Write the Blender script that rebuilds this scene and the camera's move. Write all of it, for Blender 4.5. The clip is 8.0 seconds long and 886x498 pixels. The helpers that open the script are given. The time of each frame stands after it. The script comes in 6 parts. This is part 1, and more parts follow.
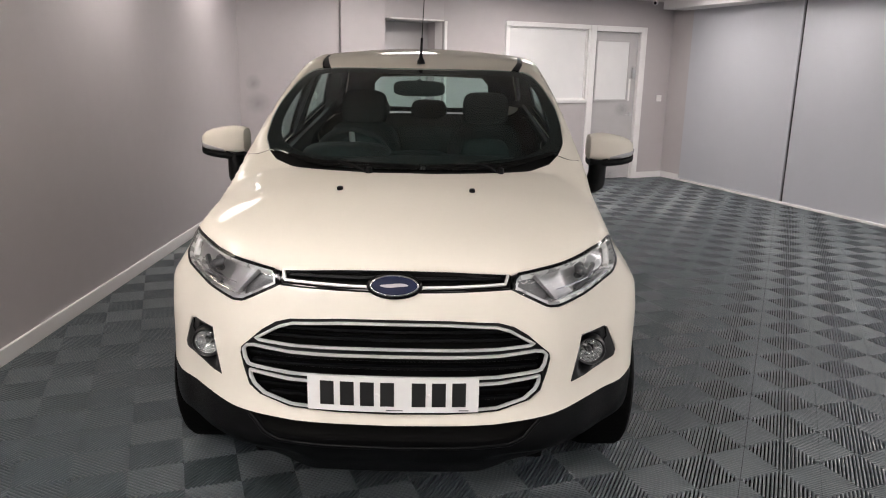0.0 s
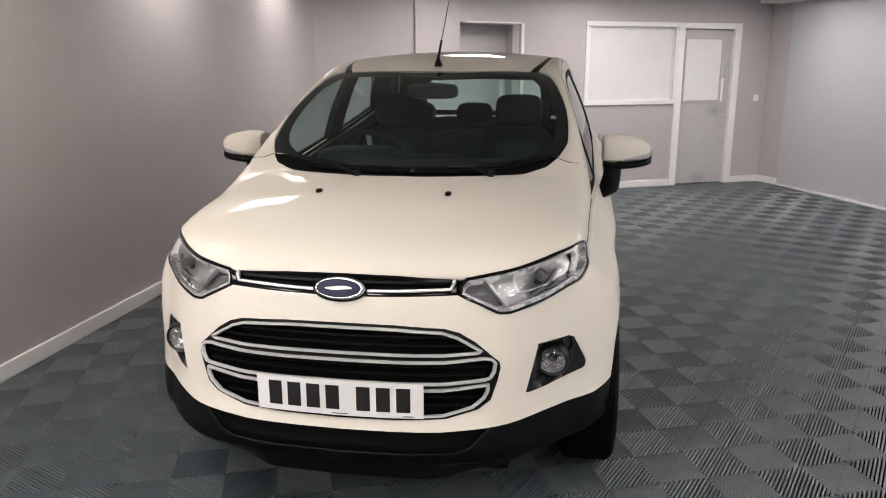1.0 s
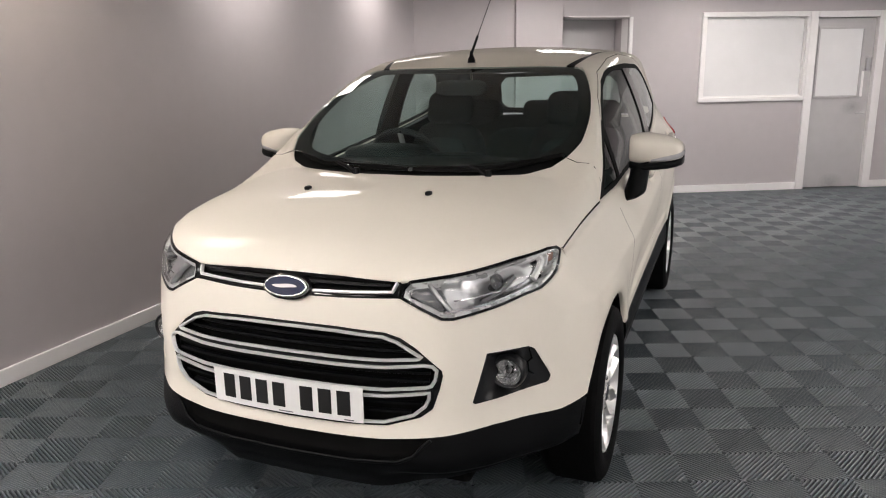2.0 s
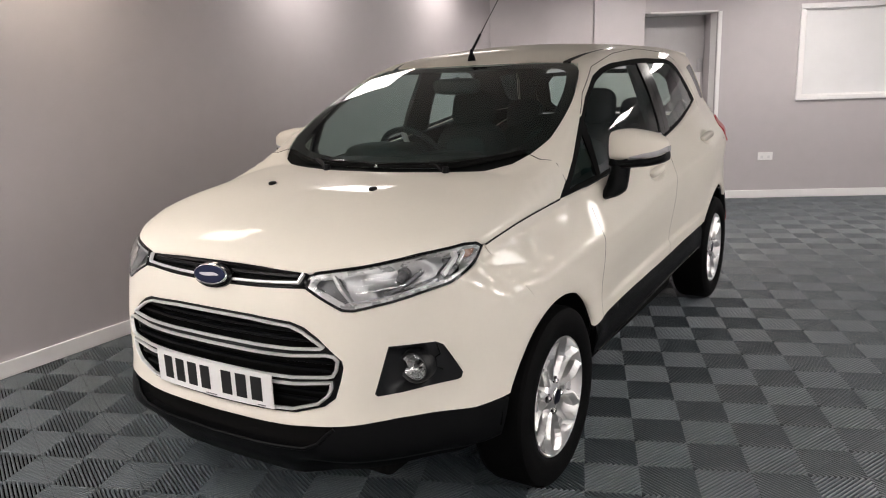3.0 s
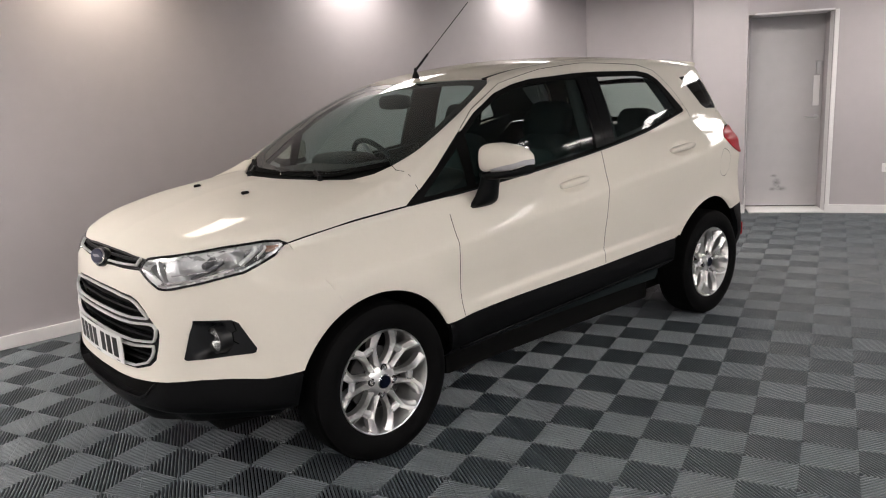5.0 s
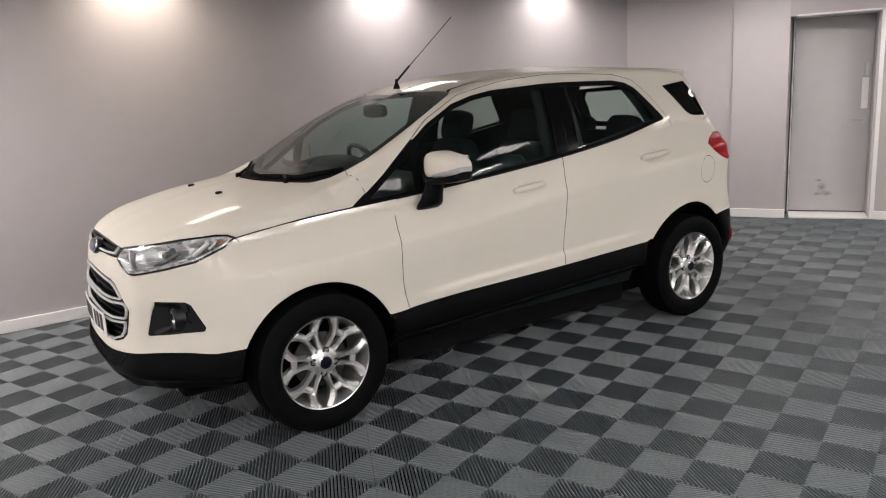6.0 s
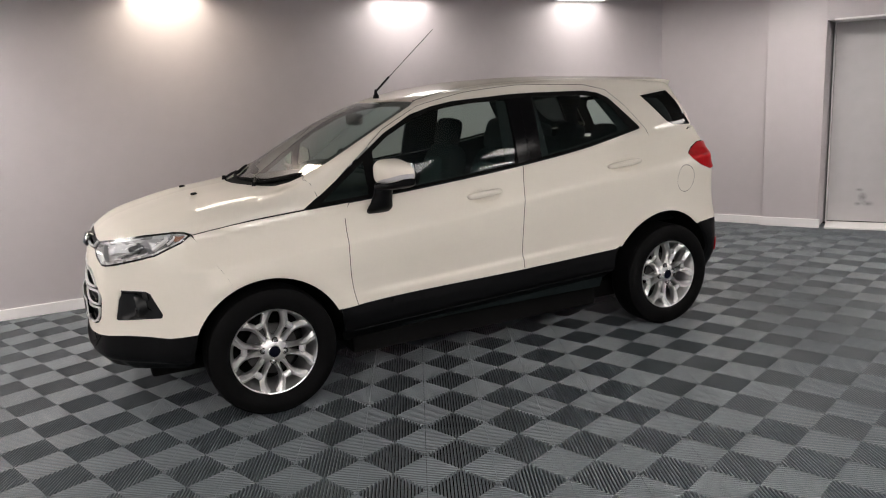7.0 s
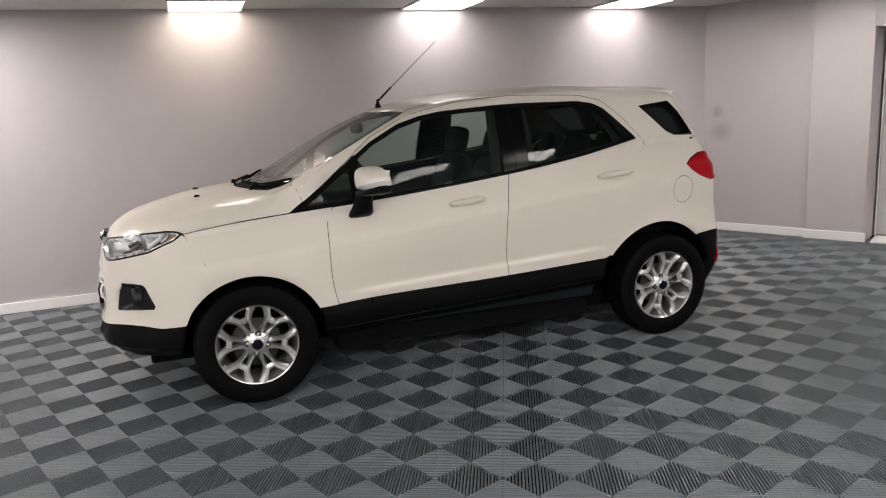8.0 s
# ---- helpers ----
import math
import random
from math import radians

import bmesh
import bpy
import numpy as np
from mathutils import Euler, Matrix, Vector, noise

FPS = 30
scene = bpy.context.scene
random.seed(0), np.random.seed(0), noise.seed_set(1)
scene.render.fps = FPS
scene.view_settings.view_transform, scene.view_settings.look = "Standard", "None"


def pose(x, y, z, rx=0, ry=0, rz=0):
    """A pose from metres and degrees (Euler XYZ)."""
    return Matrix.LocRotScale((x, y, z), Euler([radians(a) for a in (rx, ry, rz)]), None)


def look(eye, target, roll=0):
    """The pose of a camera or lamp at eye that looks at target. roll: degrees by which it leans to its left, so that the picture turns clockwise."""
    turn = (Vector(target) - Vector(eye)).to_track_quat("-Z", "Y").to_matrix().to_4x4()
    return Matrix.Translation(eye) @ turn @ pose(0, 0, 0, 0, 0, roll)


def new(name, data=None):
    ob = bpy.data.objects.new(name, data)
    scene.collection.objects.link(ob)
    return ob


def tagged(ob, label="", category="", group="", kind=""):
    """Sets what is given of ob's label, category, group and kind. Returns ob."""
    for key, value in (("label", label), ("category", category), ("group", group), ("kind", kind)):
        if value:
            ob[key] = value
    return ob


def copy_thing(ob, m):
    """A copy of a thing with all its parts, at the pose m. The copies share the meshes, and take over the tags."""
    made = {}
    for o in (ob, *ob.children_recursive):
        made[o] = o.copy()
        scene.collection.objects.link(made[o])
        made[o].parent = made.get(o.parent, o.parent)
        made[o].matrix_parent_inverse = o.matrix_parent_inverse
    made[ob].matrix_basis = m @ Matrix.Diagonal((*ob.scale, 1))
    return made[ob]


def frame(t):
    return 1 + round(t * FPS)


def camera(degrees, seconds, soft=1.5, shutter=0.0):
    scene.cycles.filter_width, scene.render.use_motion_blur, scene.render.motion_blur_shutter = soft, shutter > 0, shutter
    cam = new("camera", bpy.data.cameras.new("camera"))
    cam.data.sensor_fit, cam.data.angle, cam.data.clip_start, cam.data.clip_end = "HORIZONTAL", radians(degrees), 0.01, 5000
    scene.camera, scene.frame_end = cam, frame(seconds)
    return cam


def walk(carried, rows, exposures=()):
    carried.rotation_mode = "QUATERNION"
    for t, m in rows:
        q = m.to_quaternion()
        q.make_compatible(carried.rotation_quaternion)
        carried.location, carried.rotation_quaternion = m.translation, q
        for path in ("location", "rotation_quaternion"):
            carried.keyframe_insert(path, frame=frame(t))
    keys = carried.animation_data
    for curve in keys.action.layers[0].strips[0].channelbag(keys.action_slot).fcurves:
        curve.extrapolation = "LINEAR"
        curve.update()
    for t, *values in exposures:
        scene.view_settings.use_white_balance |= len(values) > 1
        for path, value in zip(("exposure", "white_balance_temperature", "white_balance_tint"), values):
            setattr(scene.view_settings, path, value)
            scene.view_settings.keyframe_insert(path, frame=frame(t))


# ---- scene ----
cam = camera(62.1, 8.0, soft=1.1)
PATH = [
    (0, (0.16, -2.853, 1.506), (0.144, -0.913, 1.022), 1.1),
    (0.5, (0.402, -2.822, 1.506), (0.2, -0.891, 1.028), 0.2),
    (1, (0.66, -2.771, 1.498), (0.331, -0.856, 1.023), -0.2),
    (1.5, (0.916, -2.664, 1.477), (0.428, -0.783, 1.005), -0.6),
    (1.7, (1.032, -2.614, 1.483), (0.447, -0.761, 1.012), -0.8),
    (2.8, (1.666, -2.324, 1.455), (0.705, -0.634, 0.988), -1.9),
    (3, (1.796, -2.264, 1.437), (0.767, -0.61, 0.984), -2.2),
    (3.5, (2.093, -2.089, 1.433), (0.923, -0.529, 0.988), -2.5),
    (4, (2.438, -1.951, 1.429), (1.139, -0.495, 0.993), -2.9),
    (4.5, (2.761, -1.801, 1.442), (1.353, -0.448, 1.012), -3.0),
    (4.7, (2.883, -1.74, 1.439), (1.456, -0.407, 1.011), -3.0),
    (5.8, (3.668, -1.286, 1.472), (2.045, -0.19, 1.062), -3.3),
    (6, (3.769, -1.247, 1.482), (2.13, -0.179, 1.064), -3.2),
    (6.5, (4.05, -0.977, 1.484), (2.345, -0.015, 1.073), -3.2),
    (7, (4.316, -0.727, 1.503), (2.551, 0.123, 1.097), -3.1),
    (7.5, (4.553, -0.486, 1.514), (2.729, 0.233, 1.122), -3.1),
    (8, (4.68, -0.254, 1.512), (2.823, 0.38, 1.127), -2.9),
]
walk(cam, [(t, look(eye, target, roll)) for t, eye, target, roll in PATH])

# ---- light: a closed showroom under flush ceiling panels, seen and added ----
CEILING = 2.40
world = bpy.data.worlds.new("world")
scene.world = world
world.use_nodes = True
world.node_tree.nodes["Background"].inputs[0].default_value = (0.02, 0.02, 0.02, 1)
world.node_tree.nodes["Background"].inputs[1].default_value = 1.0
scene.view_settings.exposure = 0.36
PANEL_POWER = 14.0
# middle (x, y) of each panel, turn in degrees, share of the power
# three seen along the wall, then two added to light the near wall
PANELS = [(-1.775, y, 0, 0.57) for y in (4.03, 2.06)] + [(-1.775, 0.04, 0, 0.56)] + [(-1.25, -1.95, 0, 1.7), (-1.74, -3.95, 0, 2.6)]
# the first three follow reflections in the car's side; the rest are added fill
PANELS += [(3.05, 2.85, 0, 0.75), (3.05, 1.5, 0, 0.55), (3.05, 0.1, 0, 0.3), (2.85, -1.4, 0, 0.3), (2.85, -2.8, 0, 0.42)] + [(2.85, y, 0, 1.0) for y in (-4.2, -5.5)]
# unseen rows ahead of the car, added to light its front and floor
PANELS += [(0.4, y, 0, 0.34) for y in (-2.7, -4.1, -5.6)] + [(-0.55, -1.95, 0, 0.8)] + [(-0.8, y, 0, 1.05) for y in (-3.7, -5.3)] + [(1.5, y, 0, 0.38) for y in (-2.2, -3.6)] + [(1.5, -5.2, 0, 0.9)]
# unseen rows to the east, added to brighten the car's side
PANELS += [(4.55, 3.4, 0, 1.2)] + [(5.15, y, 0, 2.6) for y in (1.4, 0.4)] + [(5.15, 2.4, 0, 1.3)] + [(5.15, y, 0, 1.2) for y in (-0.6, -1.5, -2.4)] + [(5.15, y, 0, 1.9) for y in (-3.6, -5.2)] + [(6.3, y, 0, 1.5) for y in (-1.4, -3.0, -5.0)]
# three placed by the glow on the back walls, the last added
PANELS += [(-0.30, 4.75, 21, 1.9), (1.25, 5.75, 26, 1.4), (2.85, 6.25, 26, 1.2), (3.75, 5.0, 21, 0.9)]


def node_material(name, colour, rough=0.5, metal=0.0, grain=0.0, scale=40.0, bump=0.0, bump_scale=200.0, coat=0.0, spec=0.5, rough_var=0.0):
    """A Principled surface with mottling at two scales and a fine relief."""
    m = bpy.data.materials.new(name)
    m.use_nodes = True
    n, link = m.node_tree.nodes, m.node_tree.links.new
    b = n["Principled BSDF"]
    b.inputs["Base Color"].default_value = (*colour, 1)
    b.inputs["Roughness"].default_value = rough
    b.inputs["Metallic"].default_value = metal
    b.inputs["Coat Weight"].default_value = coat
    b.inputs["Coat Roughness"].default_value = 0.03
    b.inputs["Specular IOR Level"].default_value = spec
    co = n.new("ShaderNodeTexCoord")
    if grain or rough_var:
        fine, broad = n.new("ShaderNodeTexNoise"), n.new("ShaderNodeTexNoise")
        fine.inputs["Scale"].default_value, broad.inputs["Scale"].default_value = scale, scale * 0.06
        fine.inputs["Detail"].default_value = 5
        broad.inputs["Detail"].default_value = 4
        for t in (fine, broad):
            link(co.outputs["Object"], t.inputs["Vector"])
        mean = n.new("ShaderNodeMath")
        mean.operation = "ADD"
        link(fine.outputs[0], mean.inputs[0])
        link(broad.outputs[0], mean.inputs[1])
        if grain:
            ramp = n.new("ShaderNodeMapRange")
            ramp.inputs["From Min"].default_value, ramp.inputs["From Max"].default_value = 0.6, 1.4
            ramp.inputs["To Min"].default_value, ramp.inputs["To Max"].default_value = 1 - grain, 1 + grain
            link(mean.outputs[0], ramp.inputs["Value"])
            mix = n.new("ShaderNodeVectorMath")
            mix.operation = "SCALE"
            mix.inputs[0].default_value = colour
            link(ramp.outputs[0], mix.inputs["Scale"])
            link(mix.outputs[0], b.inputs["Base Color"])
        if rough_var:
            r = n.new("ShaderNodeMapRange")
            r.inputs["From Min"].default_value, r.inputs["From Max"].default_value = 0.6, 1.4
            r.inputs["To Min"].default_value, r.inputs["To Max"].default_value = rough - rough_var, rough + rough_var
            link(mean.outputs[0], r.inputs["Value"])
            link(r.outputs[0], b.inputs["Roughness"])
    if bump:
        t, k = n.new("ShaderNodeTexNoise"), n.new("ShaderNodeBump")
        t.inputs["Scale"].default_value, k.inputs["Strength"].default_value = bump_scale, bump
        k.inputs["Distance"].default_value = 0.002
        link(co.outputs["Object"], t.inputs["Vector"])
        link(t.outputs[0], k.inputs["Height"])
        link(k.outputs[0], b.inputs["Normal"])
    return m


def glass_material(name, tint, gloss=1.0, rise=5.0):
    """A thin pane: tinted, clear straight through, with a mirror's gloss that grows towards grazing."""
    m = bpy.data.materials.new(name)
    m.use_nodes = True
    n, link = m.node_tree.nodes, m.node_tree.links.new
    n.remove(n["Principled BSDF"])
    clear, shine, mix, facing, power, scale = (n.new("ShaderNode" + k) for k in ("BsdfTransparent", "BsdfGlossy", "MixShader", "LayerWeight", "Math", "MapRange"))
    clear.inputs[0].default_value = (*tint, 1)
    shine.inputs["Roughness"].default_value = 0.0
    facing.inputs["Blend"].default_value = 0.5
    power.operation = "POWER"
    power.inputs[1].default_value = rise
    scale.inputs["To Min"].default_value, scale.inputs["To Max"].default_value = 0.032 * gloss, gloss
    link(facing.outputs["Facing"], power.inputs[0])
    link(power.outputs[0], scale.inputs["Value"])
    link(scale.outputs[0], mix.inputs[0])
    link(clear.outputs[0], mix.inputs[1])
    link(shine.outputs[0], mix.inputs[2])
    link(mix.outputs[0], n["Material Output"].inputs["Surface"])
    return m


def glow_material(name, colour, strength):
    m = bpy.data.materials.new(name)
    m.use_nodes = True
    b = m.node_tree.nodes["Principled BSDF"]
    b.inputs["Base Color"].default_value = (0.9, 0.9, 0.9, 1)
    b.inputs["Emission Color"].default_value = (*colour, 1)
    b.inputs["Emission Strength"].default_value = strength
    return m


PAINT = node_material("cream_white_car_paint", (0.755, 0.71, 0.628), 0.55, grain=0.012, scale=60, coat=0.5, spec=0.0)
BLACK_TRIM = node_material("black_grained_plastic", (0.0030, 0.0032, 0.0037), 0.42, grain=0.2, scale=90, bump=0.15, bump_scale=900, spec=0.10)
BLACK_GLOSS = node_material("black_gloss_trim", (0.003, 0.003, 0.0035), 0.05, grain=0.1, spec=0.4)
PILLAR_BLACK = node_material("scuffed_gloss_black_film", (0.003, 0.003, 0.0035), 0.16, grain=0.2, scale=50, rough_var=0.05, spec=0.12)
BORDER = node_material("black_printed_border", (0.004, 0.004, 0.004), 0.8, grain=0.1, spec=0.1)
DARK = node_material("matt_black_cavity", (0.004, 0.004, 0.004), 0.9, grain=0.1, spec=0.1)
RUBBER = node_material("tyre_rubber", (0.0032, 0.0032, 0.0034), 0.7, grain=0.2, scale=60, bump=0.2, bump_scale=500, spec=0.07)
ALLOY = node_material("silver_painted_alloy", (0.80, 0.795, 0.79), 0.30, metal=0.92, grain=0.03, scale=80)
INDICATOR = node_material("clear_grey_indicator_plastic", (0.52, 0.51, 0.53), 0.15, grain=0.1, coat=0.6)
CHROME = node_material("polished_chrome", (0.78, 0.78, 0.79), 0.14, metal=1.0, grain=0.03)
SATIN = node_material("satin_silver_trim", (0.72, 0.72, 0.72), 0.34, metal=0.5, grain=0.04)
LAMP_SILVER = node_material("aluminised_lamp_housing", (0.56, 0.56, 0.565), 0.30, metal=0.55, grain=0.05, scale=30, rough_var=0.1)
REFLECTOR = node_material("smooth_silver_reflector", (0.46, 0.46, 0.47), 0.30, metal=0.85, grain=0.04, scale=40, rough_var=0.04)
BRAKE = node_material("dark_brake_iron", (0.018, 0.017, 0.017), 0.5, metal=0.3, grain=0.2)
LAMP_INNER = node_material("dull_silver_lamp_interior", (0.26, 0.26, 0.27), 0.28, metal=0.7, grain=0.25, scale=25, rough_var=0.08)
LAMP_GREY = node_material("grey_lamp_moulding", (0.10, 0.10, 0.105), 0.3, metal=0.3, grain=0.2)
FOG_SILVER = node_material("patterned_fog_reflector", (0.66, 0.66, 0.66), 0.22, metal=0.75, grain=0.3, scale=120, bump=0.5, bump_scale=160)
MIRROR = node_material("reflector_chrome", (0.9, 0.9, 0.9), 0.08, metal=1.0)
GLASS = glass_material("green_tinted_car_glass", (0.70, 0.79, 0.76), 1.0)
SCREEN_GLASS = glass_material("green_tinted_screen_glass", (0.67, 0.83, 0.81), 0.9, 3.5)
DARK_GLASS = glass_material("dark_tinted_glass", (0.045, 0.055, 0.055), 0.8)
LENS = glass_material("clear_lamp_lens", (0.95, 0.96, 0.96), 0.8)
RED = node_material("red_lamp_plastic", (0.36, 0.0006, 0.004), 0.28, grain=0.25, scale=60, coat=0.0, spec=0.09)
AMBER = node_material("amber_lamp_plastic", (0.26, 0.125, 0.085), 0.2, grain=0.1, coat=1.0)
BEZEL = node_material("satin_black_moulding", (0.0075, 0.008, 0.009), 0.34, grain=0.15, scale=90, bump=0.1, bump_scale=900, spec=0.35)
FABRIC = node_material("charcoal_seat_fabric", (0.011, 0.0165, 0.0175), 0.9, grain=0.25, scale=150, bump=0.4, bump_scale=700, spec=0.1)
FABRIC_PALE = node_material("grey_seat_insert_fabric", (0.032, 0.046, 0.047), 0.9, grain=0.2, scale=150, bump=0.4, bump_scale=700, spec=0.1)
CABIN = node_material("dark_cabin_plastic", (0.0085, 0.0135, 0.0145), 0.6, grain=0.2, scale=60, bump=0.2, bump_scale=600, spec=0.25)
LINING = node_material("pale_grey_headlining", (0.14, 0.145, 0.14), 0.95, grain=0.06, scale=120)
PLATE_WHITE = node_material("white_reflective_plate", (0.80, 0.79, 0.78), 0.35, grain=0.02)
INK = node_material("black_plate_ink", (0.008, 0.008, 0.008), 0.5, grain=0.05)
BLUE = node_material("dark_blue_enamel", (0.0035, 0.0085, 0.036), 0.3, grain=0.08, spec=0.2)
CAP_BLUE = node_material("blue_black_cap_enamel", (0.0016, 0.0024, 0.010), 0.3, grain=0.08, spec=0.2)
WALL = node_material("grey_satin_wall_paint", (0.452, 0.418, 0.427), 0.46, grain=0.03, scale=9, bump=0.10, bump_scale=260, spec=0.6)
PARTITION = node_material("blue_grey_panel_laminate", (0.47, 0.475, 0.515), 0.36, grain=0.02, scale=6, rough_var=0.04)
WHITE = node_material("white_gloss_woodwork", (0.80, 0.78, 0.775), 0.35, grain=0.03, scale=20, rough_var=0.05)
DOOR_GREY = node_material("grey_painted_door", (0.46, 0.445, 0.45), 0.4, grain=0.06, scale=7, rough_var=0.06)
FROST = node_material("white_filmed_glass", (0.72, 0.71, 0.715), 0.25, grain=0.04, scale=5)
CEIL = node_material("white_ceiling_board", (0.72, 0.71, 0.70), 0.85, grain=0.03, scale=30, bump=0.1)
TILE = node_material("grey_ribbed_floor_tile", (0.066, 0.081, 0.091), 0.38, grain=0.14, scale=14, rough_var=0.09, spec=0.85)
# slab kept near black to put shade into the slots between ribs
UNDERLAY = node_material("slot_shade_underlay", (0.004, 0.004, 0.0042), 0.9, grain=0.2, spec=0.1)
STEEL = node_material("brushed_steel", (0.55, 0.55, 0.55), 0.3, metal=1.0, grain=0.05)
BLACK_SEAL = node_material("black_rubber_seal", (0.01, 0.01, 0.01), 0.7, grain=0.1)


def stain_material(name, colour, strength):
    """A soft-edged mark: dull colour that thins out to nothing at its rim, broken by noise."""
    m = bpy.data.materials.new(name)
    m.use_nodes = True
    n, link = m.node_tree.nodes, m.node_tree.links.new
    b = n["Principled BSDF"]
    b.inputs["Base Color"].default_value = (*colour, 1)
    b.inputs["Roughness"].default_value = 0.7
    co, shift, ball, grain, mul, gain, clear, mix = (n.new("ShaderNode" + k) for k in ("TexCoord", "Mapping", "TexGradient", "TexNoise", "Math", "Math", "BsdfTransparent", "MixShader"))
    shift.inputs["Location"].default_value, shift.inputs["Scale"].default_value = (-1, 0, -1), (2, 0, 2)
    ball.gradient_type = "SPHERICAL"
    grain.inputs["Scale"].default_value = 35
    grain.inputs["Detail"].default_value = 5
    mul.operation = gain.operation = "MULTIPLY"
    gain.inputs[1].default_value = strength
    gain.use_clamp = True
    link(co.outputs["Generated"], shift.inputs[0])
    link(shift.outputs[0], ball.inputs[0])
    link(co.outputs["Object"], grain.inputs[0])
    link(ball.outputs["Fac"], mul.inputs[0])
    link(grain.outputs[0], mul.inputs[1])
    link(mul.outputs[0], gain.inputs[0])
    link(gain.outputs[0], mix.inputs[0])
    link(clear.outputs[0], mix.inputs[1])
    link(b.outputs[0], mix.inputs[2])
    link(mix.outputs[0], n["Material Output"].inputs["Surface"])
    return m


STAIN = stain_material("dark_grime_stain", (0.10, 0.095, 0.095), 0.9)
FAINT = stain_material("faint_grey_smudge", (0.24, 0.22, 0.225), 0.55)
GLOW = {k: glow_material("lit_diffuser", (1.0, 0.938, 0.895), PANEL_POWER * k) for k in sorted({p[3] for p in PANELS} - {0.56})}
GLOW[0.56] = glow_material("warm_lit_diffuser", (1.0, 0.88, 0.73), PANEL_POWER * 0.56)


# ---- mesh helpers ----
def mesh_object(name, verts, faces, material, parent=None, smooth=False, label=""):
    me = bpy.data.meshes.new(name)
    me.from_pydata([tuple(map(float, v)) for v in verts], [], [tuple(map(int, f)) for f in faces])
    me.materials.append(material)
    if smooth:
        me.shade_smooth()
    ob = new(name, me)
    ob.parent = parent
    if label:
        tagged(ob, label)
    return ob


def part(name, bm, material, parent, label="", smooth=False):
    me = bpy.data.meshes.new(name)
    bmesh.ops.recalc_face_normals(bm, faces=bm.faces)
    bm.to_mesh(me)
    bm.free()
    me.materials.append(material)
    if smooth:
        me.shade_smooth()
        me.set_sharp_from_angle(angle=radians(38))
    ob = new(name, me)
    ob.parent = parent
    if label:
        tagged(ob, label)
    return ob


def box(bm, lo, hi, bevel=0.0, m=None, segments=2):
    """A box from corner to corner, its edges rounded."""
    lo, hi = Vector(lo), Vector(hi)
    made = bmesh.ops.create_cube(bm, size=1, matrix=Matrix.Translation((lo + hi) / 2) @ Matrix.Diagonal((*(hi - lo), 1)))
    vs = made["verts"]
    if bevel:
        es = list({e for v in vs for e in v.link_edges})
        out = bmesh.ops.bevel(bm, geom=es, offset=bevel, segments=segments, affect="EDGES", profile=0.6)
        vs = list({v for f in out["faces"] for v in f.verts} | {v for v in vs if v.is_valid})
    if m is not None:
        bmesh.ops.transform(bm, matrix=m, verts=vs)
    return vs


def blob(bm, middle, size, power=0.35, m=None, nu=28, nv=16, shape=None):
    """A rounded pillow-like block (a superellipsoid), size is its full extent."""
    def sp(c, p):
        return math.copysign(abs(c) ** p, c)
    rows = []
    for j in range(nv + 1):
        v = -math.pi / 2 + math.pi * j / nv
        row = []
        for i in range(nu):
            u = 2 * math.pi * i / nu
            p = Vector((sp(math.cos(v), power) * sp(math.cos(u), power), sp(math.cos(v), power) * sp(math.sin(u), power), sp(math.sin(v), power)))
            p = Vector((p.x * size[0] / 2, p.y * size[1] / 2, p.z * size[2] / 2))
            if shape:
                p = shape(p)
            p = p + Vector(middle)
            row.append(bm.verts.new(m @ p if m is not None else p))
        rows.append(row)
    for a, b in zip(rows, rows[1:]):
        for i in range(nu):
            bm.faces.new((a[i], a[(i + 1) % nu], b[(i + 1) % nu], b[i]))
    bmesh.ops.remove_doubles(bm, verts=[v for r in (rows[0], rows[-1]) for v in r], dist=1e-5)


def tube(bm, points, radius, closed=False, sides=8, squash=1.0, up=Vector((0, 0, 1))):
    """A round bar along points."""
    pts = [Vector(p) for p in points]
    rings = []
    for i, p in enumerate(pts):
        a = pts[i - 1] if i or closed else p
        b = pts[(i + 1) % len(pts)] if i + 1 < len(pts) or closed else p
        d = (b - a).normalized()
        s = d.cross(up)
        s = s.normalized() if s.length > 1e-4 else Vector((1, 0, 0))
        w = s.cross(d).normalized()
        rings.append([bm.verts.new(p + radius * (math.cos(k) * s + squash * math.sin(k) * w)) for k in np.linspace(0, 2 * math.pi, sides, endpoint=False)])
    pairs = list(zip(rings, rings[1:])) + ([(rings[-1], rings[0])] if closed else [])
    for a, b in pairs:
        for k in range(sides):
            bm.faces.new((a[k], a[(k + 1) % sides], b[(k + 1) % sides], b[k]))
    if not closed:
        bm.faces.new(rings[0])
        bm.faces.new(rings[-1])


def lathe(bm, profile, axis="x", centre=(0, 0, 0), steps=64):
    """Turns (radius, along) pairs round an axis along x or z."""
    rings = []
    for r, h in profile:
        ring = []
        for k in range(steps):
            a = 2 * math.pi * k / steps
            p = (h, r * math.cos(a), r * math.sin(a)) if axis == "x" else (r * math.cos(a), r * math.sin(a), h)
            ring.append(bm.verts.new(Vector(p) + Vector(centre)))
        rings.append(ring)
    for a, b in zip(rings, rings[1:]):
        for k in range(steps):
            bm.faces.new((a[k], a[(k + 1) % steps], b[(k + 1) % steps], b[k]))
    return rings


def disc(bm, r, along, centre=(0, 0, 0), steps=32):
    return bm.faces.new([bm.verts.new(Vector((along, r * math.cos(k), r * math.sin(k))) + Vector(centre)) for k in np.linspace(0, 2 * math.pi, steps, endpoint=False)])


